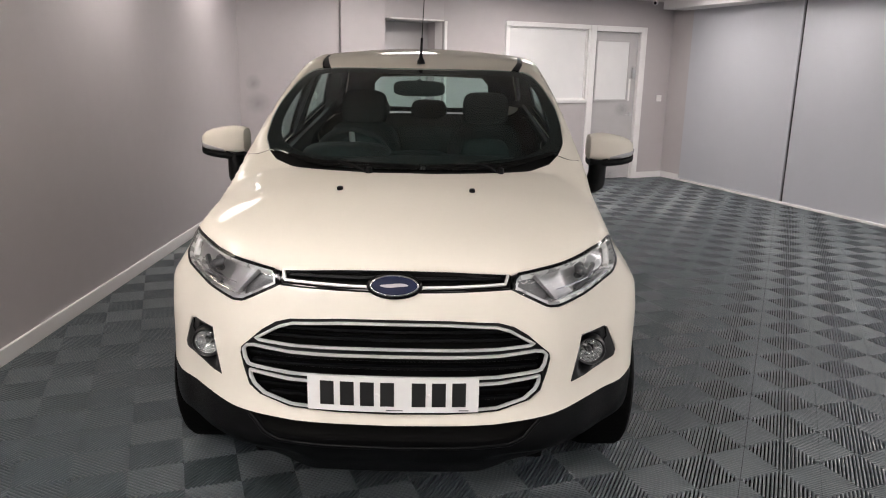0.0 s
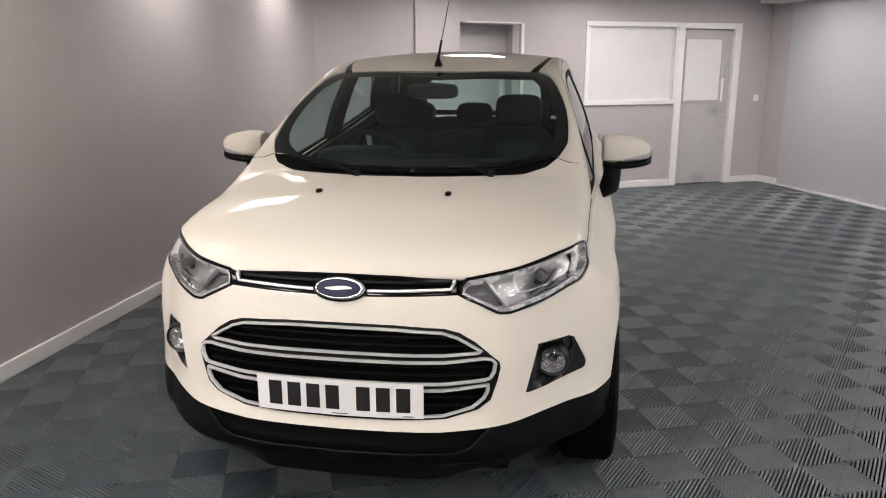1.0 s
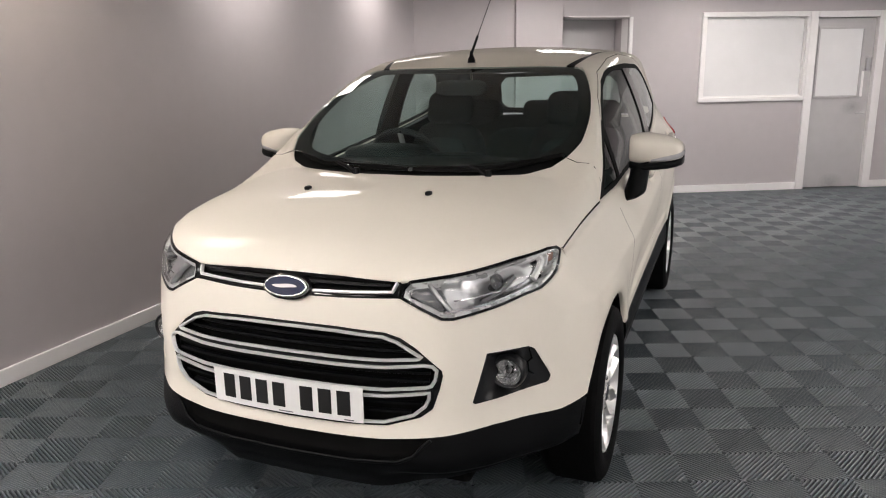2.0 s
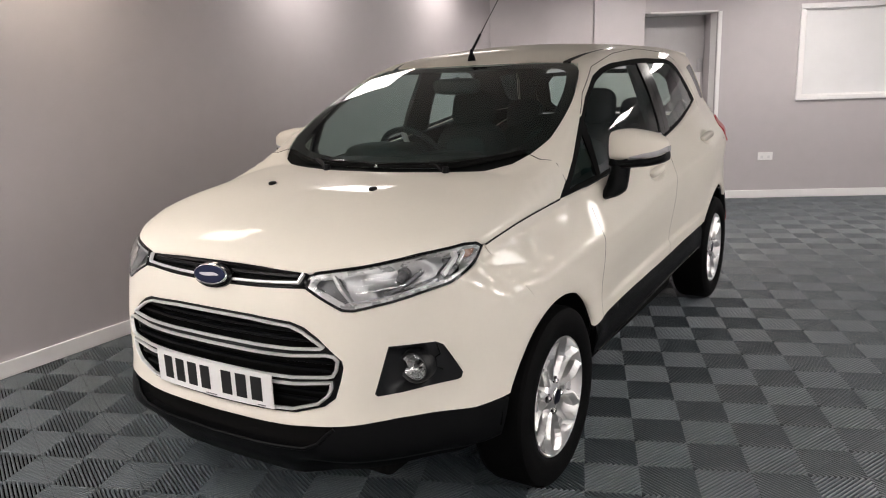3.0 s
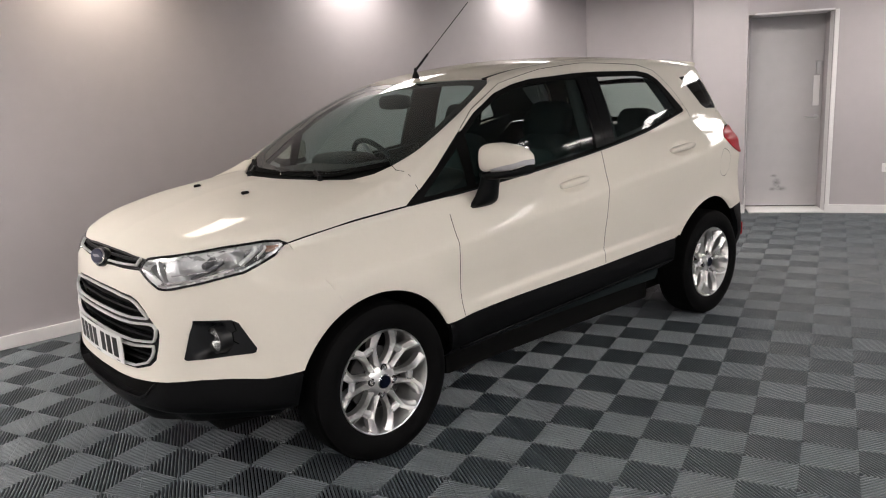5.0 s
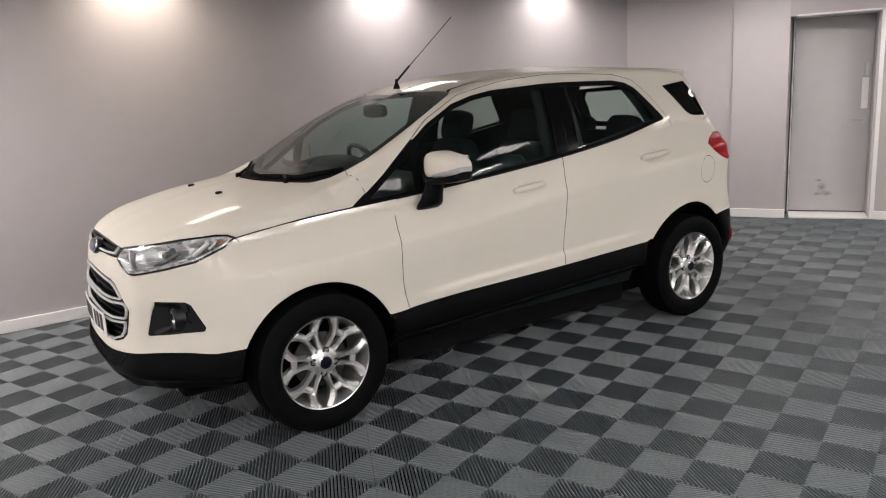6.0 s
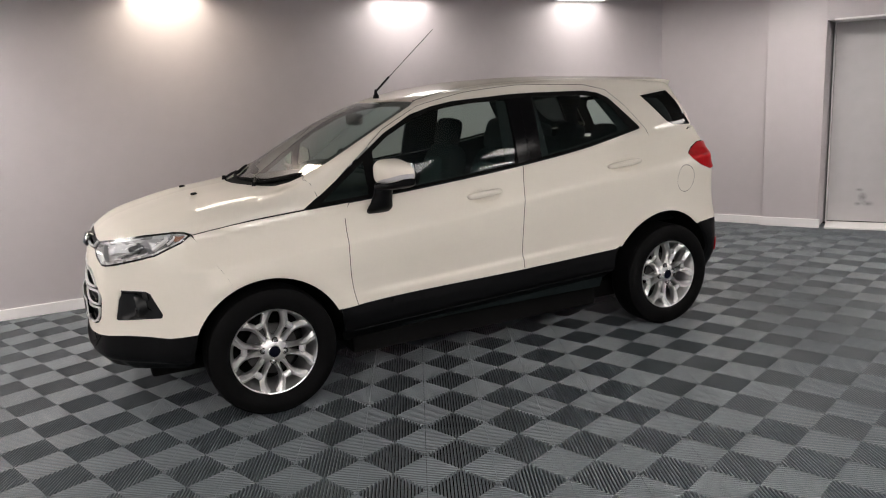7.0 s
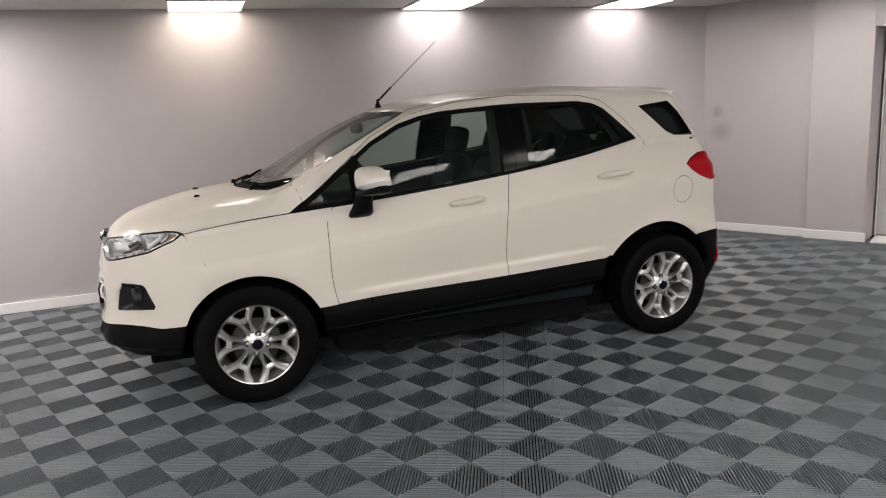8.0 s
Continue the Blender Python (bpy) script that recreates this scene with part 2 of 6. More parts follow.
def empty(name, m=None):
    ob = new(name)
    if m is not None:
        ob.matrix_world = m
    return ob


# ---- the room ----
LEFT_A, LEFT_B = Vector((-2.03, -6.2)), Vector((-2.115, 5.172))
COL = Vector((-1.085, 5.607))
WB = Vector((0.041, 6.288))
COL_WIDE, NORTH_END = 0.534, 3.52             # the column's face; where the long wall stops
RIGHT_A = Vector((3.37, 7.49))
A23, A69, ACOL = radians(26.0), radians(-68.8), radians(28.3)
RIGHT_B = RIGHT_A + 14.5 * Vector((math.cos(A69), math.sin(A69)))


def wall(name, a, b, top, material, thick=0.12, bottom=0.0, holes=(), label="", inner=1):
    """An upright wall from a to b (plan), its face on the line, thickness away from the room; holes: (s0, s1, z0, z1)."""
    d = (b - a).normalized()
    n = Vector((-d.y, d.x)) * thick * inner
    length = (b - a).length
    cuts = sorted({0.0, length, *(h[0] for h in holes), *(h[1] for h in holes)})
    levels = sorted({bottom, top, *(h[2] for h in holes), *(h[3] for h in holes)})
    bm = bmesh.new()
    for s0, s1 in zip(cuts, cuts[1:]):
        for z0, z1 in zip(levels, levels[1:]):
            if any(h[0] <= s0 and s1 <= h[1] and h[2] <= z0 and z1 <= h[3] for h in holes):
                continue
            p = [a + d * s0, a + d * s1, a + d * s1 + n, a + d * s0 + n]
            vs = [bm.verts.new((q.x, q.y, z)) for z in (z0, z1) for q in p]
            for f in ((0, 1, 2, 3), (4, 5, 6, 7), (0, 1, 5, 4), (1, 2, 6, 5), (2, 3, 7, 6), (3, 0, 4, 7)):
                bm.faces.new([vs[i] for i in f])
    bmesh.ops.remove_doubles(bm, verts=bm.verts, dist=1e-4)
    bm.verts.index_update()
    seen = {}
    for f in bm.faces:
        seen.setdefault(frozenset(v.index for v in f.verts), []).append(f)
    bmesh.ops.delete(bm, geom=[f for fs in seen.values() if len(fs) > 1 for f in fs], context="FACES_ONLY")
    ob = part(name, bm, material, None)
    return tagged(ob, label or "smooth grey painted wall", "wall", kind="structure")


def along(a, ang, s, off=0.0, z=0.0):
    """A place s along a wall line, off metres into the room (to the right of the line's run)."""
    d = Vector((math.cos(ang), math.sin(ang)))
    return Vector((a.x + d.x * s + d.y * off, a.y + d.y * s - d.x * off, z))


def wall_frame(a, ang):
    """A pose whose x runs along the wall, y into the wall and z up."""
    return Matrix.Translation((a.x, a.y, 0)) @ Matrix.Rotation(ang, 4, "Z")


def board(name, a, b, z0, z1, out, material, label, category, kind="structure"):
    """A skirting board or strip on a wall's face, with a rounded top edge."""
    d = (b - a)
    m = wall_frame(a, math.atan2(d.y, d.x))
    bm = bmesh.new()
    box(bm, (0, -out, z0), (d.length, -0.0005, z1), 0.004, m)
    return tagged(part(name, bm, material, None), label, category, kind=kind)


def build_room():
    bm = bmesh.new()
    box(bm, (-3.2, -7.2, -0.12), (10.2, 9.0, -0.0135))
    tagged(part("floor", bm, UNDERLAY, None), "floor slab beneath grey ribbed interlocking tiles, darkened as shade in their slots", "floor", kind="structure")
    bm = bmesh.new()
    box(bm, (-3.2, -7.2, CEILING), (10.2, 9.0, CEILING + 0.1))
    tagged(part("ceiling", bm, CEIL, None), "flat white ceiling with flush light panels", "ceiling", kind="structure")

    wall("wall_west", LEFT_A, LEFT_B, CEILING, WALL, label="long grey painted wall washed by ceiling panels")
    wall("wall_north_west", LEFT_B, along(COL, ACOL, 0.0, -0.05).to_2d(), CEILING, WALL, label="short grey painted return wall with a scuff")
    bm = bmesh.new()
    box(bm, (0, 0, 0), (COL_WIDE, 0.50, CEILING), 0.006, wall_frame(COL, ACOL))
    tagged(part("column", bm, WALL, None), "grey painted square column beside a recessed door", "column", kind="structure")
    # head wall above the recessed door and its far jamb, between column and long wall
    col_b = along(COL, ACOL, COL_WIDE).to_2d()
    head = wall_frame(col_b, math.atan2(WB.y - col_b.y, WB.x - col_b.x))
    wide = (WB - col_b).length
    bm = bmesh.new()
    box(bm, (0, 0.0, 2.02), (wide, 0.50, CEILING), 0.0, head)
    box(bm, (wide + 0.002, 0.202, 0), (wide + 0.12, 0.50, 2.018), 0.0, head)
    tagged(part("wall_over_door", bm, WALL, None), "grey painted wall above a recessed door", "wall", kind="structure")
    end_b = along(WB, A23, NORTH_END).to_2d()
    wall("wall_north", WB, end_b, CEILING, WALL, thick=0.2, holes=((0.90, 2.11, 1.10, 2.01), (2.16, 3.00, 0.0, 2.02)), label="long grey painted wall with an office window and door")
    wall("pier_north_east", end_b, RIGHT_A, CEILING, WALL, label="short pale grey painted pier")
    split = RIGHT_A + 1.878 * Vector((math.cos(A69), math.sin(A69)))
    d69 = Vector((math.cos(A69), math.sin(A69)))
    wall("wall_east", RIGHT_A, split - d69 * 0.021, 2.29, PARTITION, label="tall smooth blue-grey partition panel")
    wall("wall_east_far", split + d69 * 0.021, RIGHT_B, 2.29, PARTITION, label="tall smooth blue-grey partition panel")
    bm = bmesh.new()
    box(bm, (1.857, 0.022, 0), (1.899, 0.12, 2.29), 0, wall_frame(RIGHT_A, A69))
    tagged(part("wall_gap_seal", bm, BLACK_SEAL, None), "black rubber seal in the gap between partition panels", "seal", kind="structure")
    bm = bmesh.new()
    box(bm, (-0.2, -0.35, 2.29), (14.5, 0.12, CEILING), 0.004, wall_frame(RIGHT_A, A69))
    tagged(part("ceiling_bulkhead", bm, CEIL, None), "white boxed bulkhead above the partition", "bulkhead", kind="structure")
    wall("wall_south", RIGHT_B, LEFT_A, CEILING, WALL, label="plain grey painted wall")
    # skirting boards
    board("baseboard_west", LEFT_A, LEFT_B, 0, 0.085, 0.018, WHITE, "white painted skirting board along the wall", "skirting")
    board("baseboard_north_west", LEFT_B, along(COL, ACOL, 0.0, -0.05).to_2d(), 0, 0.085, 0.018, WHITE, "white painted skirting board along the wall", "skirting")
    board("baseboard_column", along(COL, ACOL, -0.018).to_2d(), along(COL, ACOL, COL_WIDE + 0.018).to_2d(), 0, 0.09, 0.018, WHITE, "white painted skirting board round the column", "skirting")
    board("baseboard_north", WB, along(WB, A23, 2.125).to_2d(), 0, 0.085, 0.018, WHITE, "white painted skirting board along the wall", "skirting")
    board("baseboard_north_end", along(WB, A23, 3.062).to_2d(), end_b, 0, 0.085, 0.018, WHITE, "white painted skirting board along the wall", "skirting")
    board("baseboard_pier", end_b, RIGHT_A, 0, 0.085, 0.018, WHITE, "white painted skirting board along the pier", "skirting")
    board("trim_east", RIGHT_A, RIGHT_B, 0, 0.03, 0.02, WHITE, "thin white floor trim under the partition", "trim")


build_room()


def light_panel(x, y, turn, share):
    """A flush square panel: white frame and lit diffuser."""
    ob = empty("ceiling_light", pose(x, y, CEILING, 0, 0, turn))
    bm = bmesh.new()
    for lo, hi in (((-.3, -.3), (.3, -.285)), ((-.3, .285), (.3, .3)), ((-.3, -.285), (-.285, .285)), ((.285, -.285), (.3, .285))):
        box(bm, (*lo, -0.022), (*hi, -0.001), 0.002)
    part("frame", bm, WHITE, ob)
    bm = bmesh.new()
    box(bm, (-.284, -.284, -0.004), (.284, .284, -0.001))
    part("diffuser", bm, GLOW[share], ob, "lit white diffuser")
    return tagged(ob, "square flush ceiling light panel, lit; some of the set are added", "ceiling light", "ceiling light panels")


for x, y, turn, share in PANELS:
    light_panel(x, y, turn, share)


# ---- the car's outer form: one smooth solid, from which every panel is cut ----
def spline(*pairs):
    """A monotone cubic through (u, v) pairs, flat-safe, for arrays."""
    xs, ys = np.array(pairs, float).T
    h, d = np.diff(xs), np.diff(ys) / np.diff(xs)
    m = np.zeros_like(xs)
    m[0], m[-1] = d[0], d[-1]
    for i in range(1, len(xs) - 1):
        if d[i - 1] * d[i] > 0:
            w1, w2 = 2 * h[i] + h[i - 1], h[i] + 2 * h[i - 1]
            m[i] = (w1 + w2) / (w1 / d[i - 1] + w2 / d[i])

    def at(u):
        u = np.clip(np.asarray(u, float), xs[0], xs[-1])
        i = np.clip(np.searchsorted(xs, u) - 1, 0, len(h) - 1)
        t = (u - xs[i]) / h[i]
        return ((2 * t**3 - 3 * t**2 + 1) * ys[i] + (t**3 - 2 * t**2 + t) * h[i] * m[i]
                + (3 * t**2 - 2 * t**3) * ys[i + 1] + (t**3 - t**2) * h[i] * m[i + 1])
    return at


def step(a, b, u):
    """Rises smoothly from 0 at a to 1 at b; a may lie above b."""
    t = np.clip((u - a) / (b - a), 0, 1)
    return t * t * (3 - 2 * t)


def smax(a, b, k):
    h = np.clip(0.5 + 0.5 * (a - b) / k, 0, 1)
    return b + (a - b) * h + k * h * (1 - h)


AXLE_F, AXLE_R, HUB = 0.0, 2.521, 0.315
SIDE = spline((0.18, .76), (0.26, .805), (0.34, .836), (0.44, .850), (0.54, .851), (0.64, .860), (0.76, .874), (0.83, .8774), (0.860, .8775), *((z, .8775 - .47 * (z - .862) ** 2 / .07) for z in (.868, .875, .882, .889)),
              *((z, .8693 - .47 * (z - .897) - .15 * (z - .897) ** 2) for z in (.897, .91, .94, .97, 1.0, 1.025, 1.046)), *((z, .7865 - .235 * (z - 1.06) - .40 * (z - 1.06) ** 2) for z in (1.060, 1.068, 1.085, 1.11, 1.16, 1.22, 1.28, 1.34, 1.40, 1.46, 1.52, 1.58, 1.64)))
TAPER_LOW = spline((-0.8, -.09), (-0.32, -.05), (0.22, -.025), (0.6, 0), (1.6, 0), (2.1, .018), (2.5, 0), (2.94, -.055), (3.2, -.14))
TAPER_TOP = spline((-0.8, -.09), (-0.32, -.05), (0.22, -.025), (0.5, -.014), (0.75, -.004), (1.0, .004), (1.22, .007), (1.45, .006), (1.7, -.001), (2.1, -.02), (2.4, -.045), (2.73, -.092), (2.94, -.12), (3.2, -.16))
NOSE = spline((0, -.785), (0.2, -.780), (0.4, -.752), (0.485, -.724), (0.585, -.650), (0.7, -.522), (0.75, -.468), (0.83, -.355), (0.92, -.18))
NOSE_Z = spline((0.16, .12), (0.25, .045), (0.32, -.012), (0.37, -.028), (0.43, -.018), (0.50, -.006), (0.65, 0), (0.72, .01), (0.78, .02),
                (0.84, .03), (0.88, .04), (0.93, .075), (1.05, .25))
HOOD = spline((-0.85, .79), (-0.78, .84), (-0.74, .890), (-0.70, .925), (-0.6, .973), (-0.45, 1.018), (-0.212, 1.070), (0.0, 1.094),
              (0.15, 1.106), (0.5, 1.12), (3.3, 1.12))
HOOD_X = spline((0, 0), (0.24, .007), (0.4, .018), (0.55, .034), (0.65, .055), (0.72, .084), (0.8, .15), (0.95, .33))
ROOF = spline((0.5, 1.40), (0.80, 1.485), (0.95, 1.522), (1.2, 1.565), (1.5, 1.593), (1.9, 1.602), (2.3, 1.592), (2.75, 1.556), (3.2, 1.49))
TAIL = spline((0.2, 2.97), (0.3, 3.03), (0.45, 3.09), (0.62, 3.10), (0.75, 3.08), (1.0, 3.06), (1.24, 2.985), (1.47, 2.85), (1.6, 2.80))


def side(y, z):
    rise = 0.109 * (np.clip(y, -1, 3) - 1.14) * step(0.5, 0.92, z)
    up = step(0.95, 1.2, z)
    w = SIDE(z - rise) + (1 - up) * (0.35 + 0.65 * step(0.45, 0.9, z)) * TAPER_LOW(y) + up * TAPER_TOP(y)
    inner = step(0.42, 0.75, y) * (1 - step(1.85, 2.2, y))
    ledge = z - 0.545 - 0.05 * (y - 0.65)
    w = w - 0.012 * inner * step(-0.013, 0.013, ledge) * (1 - step(0.02, 0.28, ledge))
    for a in (AXLE_F, AXLE_R):
        r = np.hypot(y - a, z - HUB)
        w = w + 0.014 * np.exp(-((r - 0.41) / 0.07) ** 2) * step(0.3, 0.5, z) * (1 - step(0.75, 0.95, z))
    return w


def form(x, y, z):
    """Below nought inside the car's body."""
    x = np.abs(x)
    hood = z - (HOOD(y) - HOOD_X(x) * (1 - 0.42 * step(-0.15, 0.28, y)))
    screen = z - (1.100 + 0.545 * (y - 0.13 - 0.205 * x * x))
    cabin = smax(z - (ROOF(y) - 0.118 * x * x), 0.88 * screen, 0.10)
    top = -smax(-hood, -cabin, 0.004 + 0.09 * step(0.55, 0.74, x))
    f = smax(x - side(y, z), top, 0.042 - 0.016 * step(1.02, 1.14, z))
    f = smax(f, NOSE(x) + NOSE_Z(z) - y, 0.07)
    f = smax(f, y - (TAIL(z) - 0.2 * x * x), 0.06)
    return smax(f, 0.19 - z, 0.03)


def cast(eye, way, near, far, grow=0.0):
    """Where rays leave the form (grow metres outside or, below nought, inside it), by halving."""
    a, b = np.full(len(eye), float(near)), np.full(len(eye), float(far))
    for _ in range(34):
        m = (a + b) / 2
        p = eye + way * m[:, None]
        out = form(p[:, 0], p[:, 1], p[:, 2]) - grow > 0
        a, b = np.where(out, a, m), np.where(out, m, b)
    return eye + way * ((a + b) / 2)[:, None]


def normals(p):
    e, g = 1e-4, np.zeros_like(p)
    for i in range(3):
        d = np.zeros(3)
        d[i] = e
        q, r = p + d, p - d
        g[:, i] = form(q[:, 0], q[:, 1], q[:, 2]) - form(r[:, 0], r[:, 1], r[:, 2])
    return g / np.maximum(np.linalg.norm(g, axis=1, keepdims=True), 1e-9)


FOCUS = 0.25                                     # the upright axis round which the front is unrolled


def on_side(uv, grow=0.0):
    """(y, z) -> the side facing +x"""
    eye = np.column_stack((np.zeros(len(uv)), uv))
    return cast(eye, np.tile((1.0, 0, 0), (len(uv), 1)), 0, 1.4, grow)


def on_front(uv, grow=0.0):
    """(degrees round from straight ahead, z) -> the front"""
    a = np.radians(uv[:, 0])
    eye = np.column_stack((np.zeros(len(uv)), np.full(len(uv), FOCUS), uv[:, 1]))
    return cast(eye, np.column_stack((np.sin(a), -np.cos(a), np.zeros(len(uv)))), 0, 1.6, grow)


def on_top(uv, grow=0.0):
    """(x, y) -> hood, screen and roof"""
    eye = np.column_stack((uv, np.full(len(uv), 0.75)))
    return cast(eye, np.tile((0, 0, 1.0), (len(uv), 1)), 0, 1.4, grow)


def on_back(uv, grow=0.0):
    """(x, z) -> the tail"""
    eye = np.column_stack((uv[:, 0], np.full(len(uv), 2.2), uv[:, 1]))
    return cast(eye, np.tile((0, 1.0, 0), (len(uv), 1)), 0, 1.4, grow)


# ---- panels cut from the form ----
from mathutils.geometry import delaunay_2d_cdt


def on_round(uv, grow=0.0):
    """(degrees up from level, y) -> roof and pillars, seen from a lengthwise axis at z = 1"""
    a = np.radians(uv[:, 0])
    eye = np.column_stack((np.zeros(len(uv)), uv[:, 1], np.ones(len(uv))))
    return cast(eye, np.column_stack((np.cos(a), np.zeros(len(uv)), np.sin(a))), 0, 1.2, grow)


SCALE = {on_side: (1, 1), on_front: (0.0165, 1), on_top: (1, 1), on_back: (1, 1), on_round: (0.0115, 1)}


def to_round(yz):
    """Side points (y, z) as (degrees, y) for on_round."""
    p = on_side(np.array(yz, float))
    return [(math.degrees(math.atan2(q[2] - 1, q[0])), q[1]) for q in p]


def to_front(yz):
    """Side points (y, z) as (degrees, z) for on_front."""
    return [(math.degrees(math.atan2(q[0], FOCUS - q[1])), q[2]) for q in on_side(np.array(yz, float))]


def top_round(*xy):
    """Top points (x, y) as (degrees, y) for on_round."""
    return [(math.degrees(math.atan2(q[2] - 1, q[0])), q[1]) for q in on_top(np.array(xy, float))]


def mirrored(half):
    """A closed outline from its right half, which runs from the middle to the middle."""
    return list(half) + [(-u, v) for u, v in reversed(half) if abs(u) > 1e-6]


def arc(y0, z0, r, a0, a1, n=20):
    return [(y0 + r * math.cos(radians(a)), z0 + r * math.sin(radians(a))) for a in np.linspace(a0, a1, n)]


def soften(pts, rounds=2, closed=True, keep=60):
    """Cuts the corners of an outline, but for those sharper than keep degrees."""
    for _ in range(rounds):
        out, n = [], len(pts)
        for i in range(n):
            a, b, c = (np.array(pts[(i + k) % n]) for k in (-1, 0, 1))
            d1, d2 = b - a, c - b
            turn = abs(math.degrees(math.atan2(d1[0] * d2[1] - d1[1] * d2[0], d1 @ d2)))
            if turn > keep or turn < 2 or (not closed and i in (0, n - 1)):
                out.append(tuple(b))
            else:
                out += [tuple(b - d1 * 0.25), tuple(b + d2 * 0.25)]
        pts = out
    return pts


def dense(pts, gap):
    out = []
    for a, b in zip(pts, pts[1:] + pts[:1]):
        a, b = np.array(a), np.array(b)
        n = max(1, int(np.ceil(np.linalg.norm(b - a) / gap)))
        out += [a + (b - a) * k / n for k in range(n)]
    return np.array(out)


def inset(pts, d):
    """Moves a closed outline inwards by d."""
    area = np.sum(pts[:, 0] * np.roll(pts[:, 1], -1) - np.roll(pts[:, 0], -1) * pts[:, 1])
    t1, t2 = pts - np.roll(pts, 1, 0), np.roll(pts, -1, 0) - pts
    t1, t2 = (t / np.maximum(np.linalg.norm(t, axis=1, keepdims=True), 1e-9) for t in (t1, t2))
    t = t1 + t2
    t /= np.maximum(np.linalg.norm(t, axis=1, keepdims=True), 1e-9)
    n = np.column_stack((-t[:, 1], t[:, 0])) * np.sign(area)
    return pts + n * d / np.maximum(np.abs(np.sum(t * t1, axis=1, keepdims=True)), 0.45)


def within(pts, loops):
    inside = np.zeros(len(pts), bool)
    x, y = pts[:, 0], pts[:, 1]
    for loop in loops:
        for (x1, y1), (x2, y2) in zip(loop, np.roll(loop, -1, 0)):
            if y1 != y2:
                inside ^= ((y1 > y) != (y2 > y)) & (x < (x2 - x1) * (y - y1) / (y2 - y1) + x1)
    return inside


def cut(loops, grid, edge):
    """Fills loops (outer and holes, in metres) with triangles: points and triples."""
    loops = [dense([tuple(p) for p in l], edge) for l in loops]
    verts, edges = [], []
    for l in loops:
        k = len(verts)
        verts += [tuple(p) for p in l]
        edges += [(k + i, k + (i + 1) % len(l)) for i in range(len(l))]
    rim = np.array(verts)
    lo, hi = rim.min(0), rim.max(0)
    gx, gy = np.meshgrid(np.arange(lo[0], hi[0], grid), np.arange(lo[1], hi[1], grid * 0.87))
    gx[1::2] += grid / 2
    g = np.column_stack((gx.ravel(), gy.ravel()))
    g = g[within(g, loops)]
    if len(g):
        near = np.full(len(g), 1e9)
        for p in rim:
            near = np.minimum(near, np.hypot(*(g - p).T))
        g = g[near > 0.55 * grid]
    allv = [Vector(v) for v in verts] + [Vector(p) for p in g]
    vo, _, fo, *_ = delaunay_2d_cdt(allv, edges, [], 0, 1e-7)
    vo = np.array([tuple(v) for v in vo])
    tri = np.array([f for f in fo if len(f) == 3])
    tri = tri[within(vo[tri].mean(1), loops)]
    p = vo[tri]
    flip = np.cross(p[:, 1] - p[:, 0], p[:, 2] - p[:, 0]) < 0
    tri[flip] = tri[flip][:, ::-1]
    return vo, tri


def shell(verts, tri, norm, depth):
    """Adds a turned-in rim of that depth round the open edges. Returns points, faces and normals."""
    count = {}
    for t in tri:
        for a, b in ((t[0], t[1]), (t[1], t[2]), (t[2], t[0])):
            count[(a, b)] = 1
    open_edges = [(a, b) for a, b in count if (b, a) not in count]
    verts, norm, faces = list(verts), list(norm), [tuple(t) for t in tri]
    low = {}
    for a, b in open_edges:
        for v in (a, b):
            if v not in low:
                low[v] = (len(verts), len(verts) + 1)
                verts += [verts[v], verts[v] - norm[v] * depth]
                norm += [norm[v], norm[v]]
        faces.append((low[b][0], low[a][0], low[a][1], low[b][1]))
    return verts, faces, norm


def panel(name, project, outline, material, parent, holes=(), grid=0.04, edge=0.02, gap=0.0022, grow=0.0, depth=0.014, both=False, label="", bend=None, faceted=False):
    """A skin panel with thickness: an outline in a projection's own measures, laid on the form. both: the other side's twin too."""
    su, sv = SCALE[project]
    loops = [inset(dense([(u * su, v * sv) for u, v in l], edge), s * gap) for l, s in [(outline, 1)] + [(h, -1) for h in holes]]
    uv, tri = cut(loops, grid, edge * 1.01)
    p = project(uv / np.array((su, sv)), grow)
    norm = normals(p)
    if bend is not None:
        p = bend(p, norm)
        q = p[tri]
        face = np.cross(q[:, 1] - q[:, 0], q[:, 2] - q[:, 0])
        face *= np.sign(np.sum(face * norm[tri[:, 0]], axis=1))[:, None]
        norm = np.zeros_like(norm)
        for k in range(3):
            np.add.at(norm, tri[:, k], face)
        norm /= np.maximum(np.linalg.norm(norm, axis=1, keepdims=True), 1e-12)
    q = p[tri]
    out = np.sum(np.cross(q[:, 1] - q[:, 0], q[:, 2] - q[:, 0]) * norm[tri[:, 0]], axis=1)
    if np.sum(out) < 0:
        tri = tri[:, ::-1]
    verts, faces, norm = shell(list(p), tri, list(norm), depth)
    made = []
    for flip in ((False, True) if both else (False,)):
        v, n, f = np.array(verts), np.array(norm), faces
        if flip:
            v, n, f = v * (-1, 1, 1), n * (-1, 1, 1), [tuple(reversed(k)) for k in faces]
        ob = mesh_object(name, v, f, material, parent, True, label)
        if not faceted:
            ob.data.polygons.foreach_set("use_smooth", [len(k) == 3 for k in f])
            ob.data.normals_split_custom_set_from_vertices([tuple(k) for k in n])
        made.append(ob)
    return made


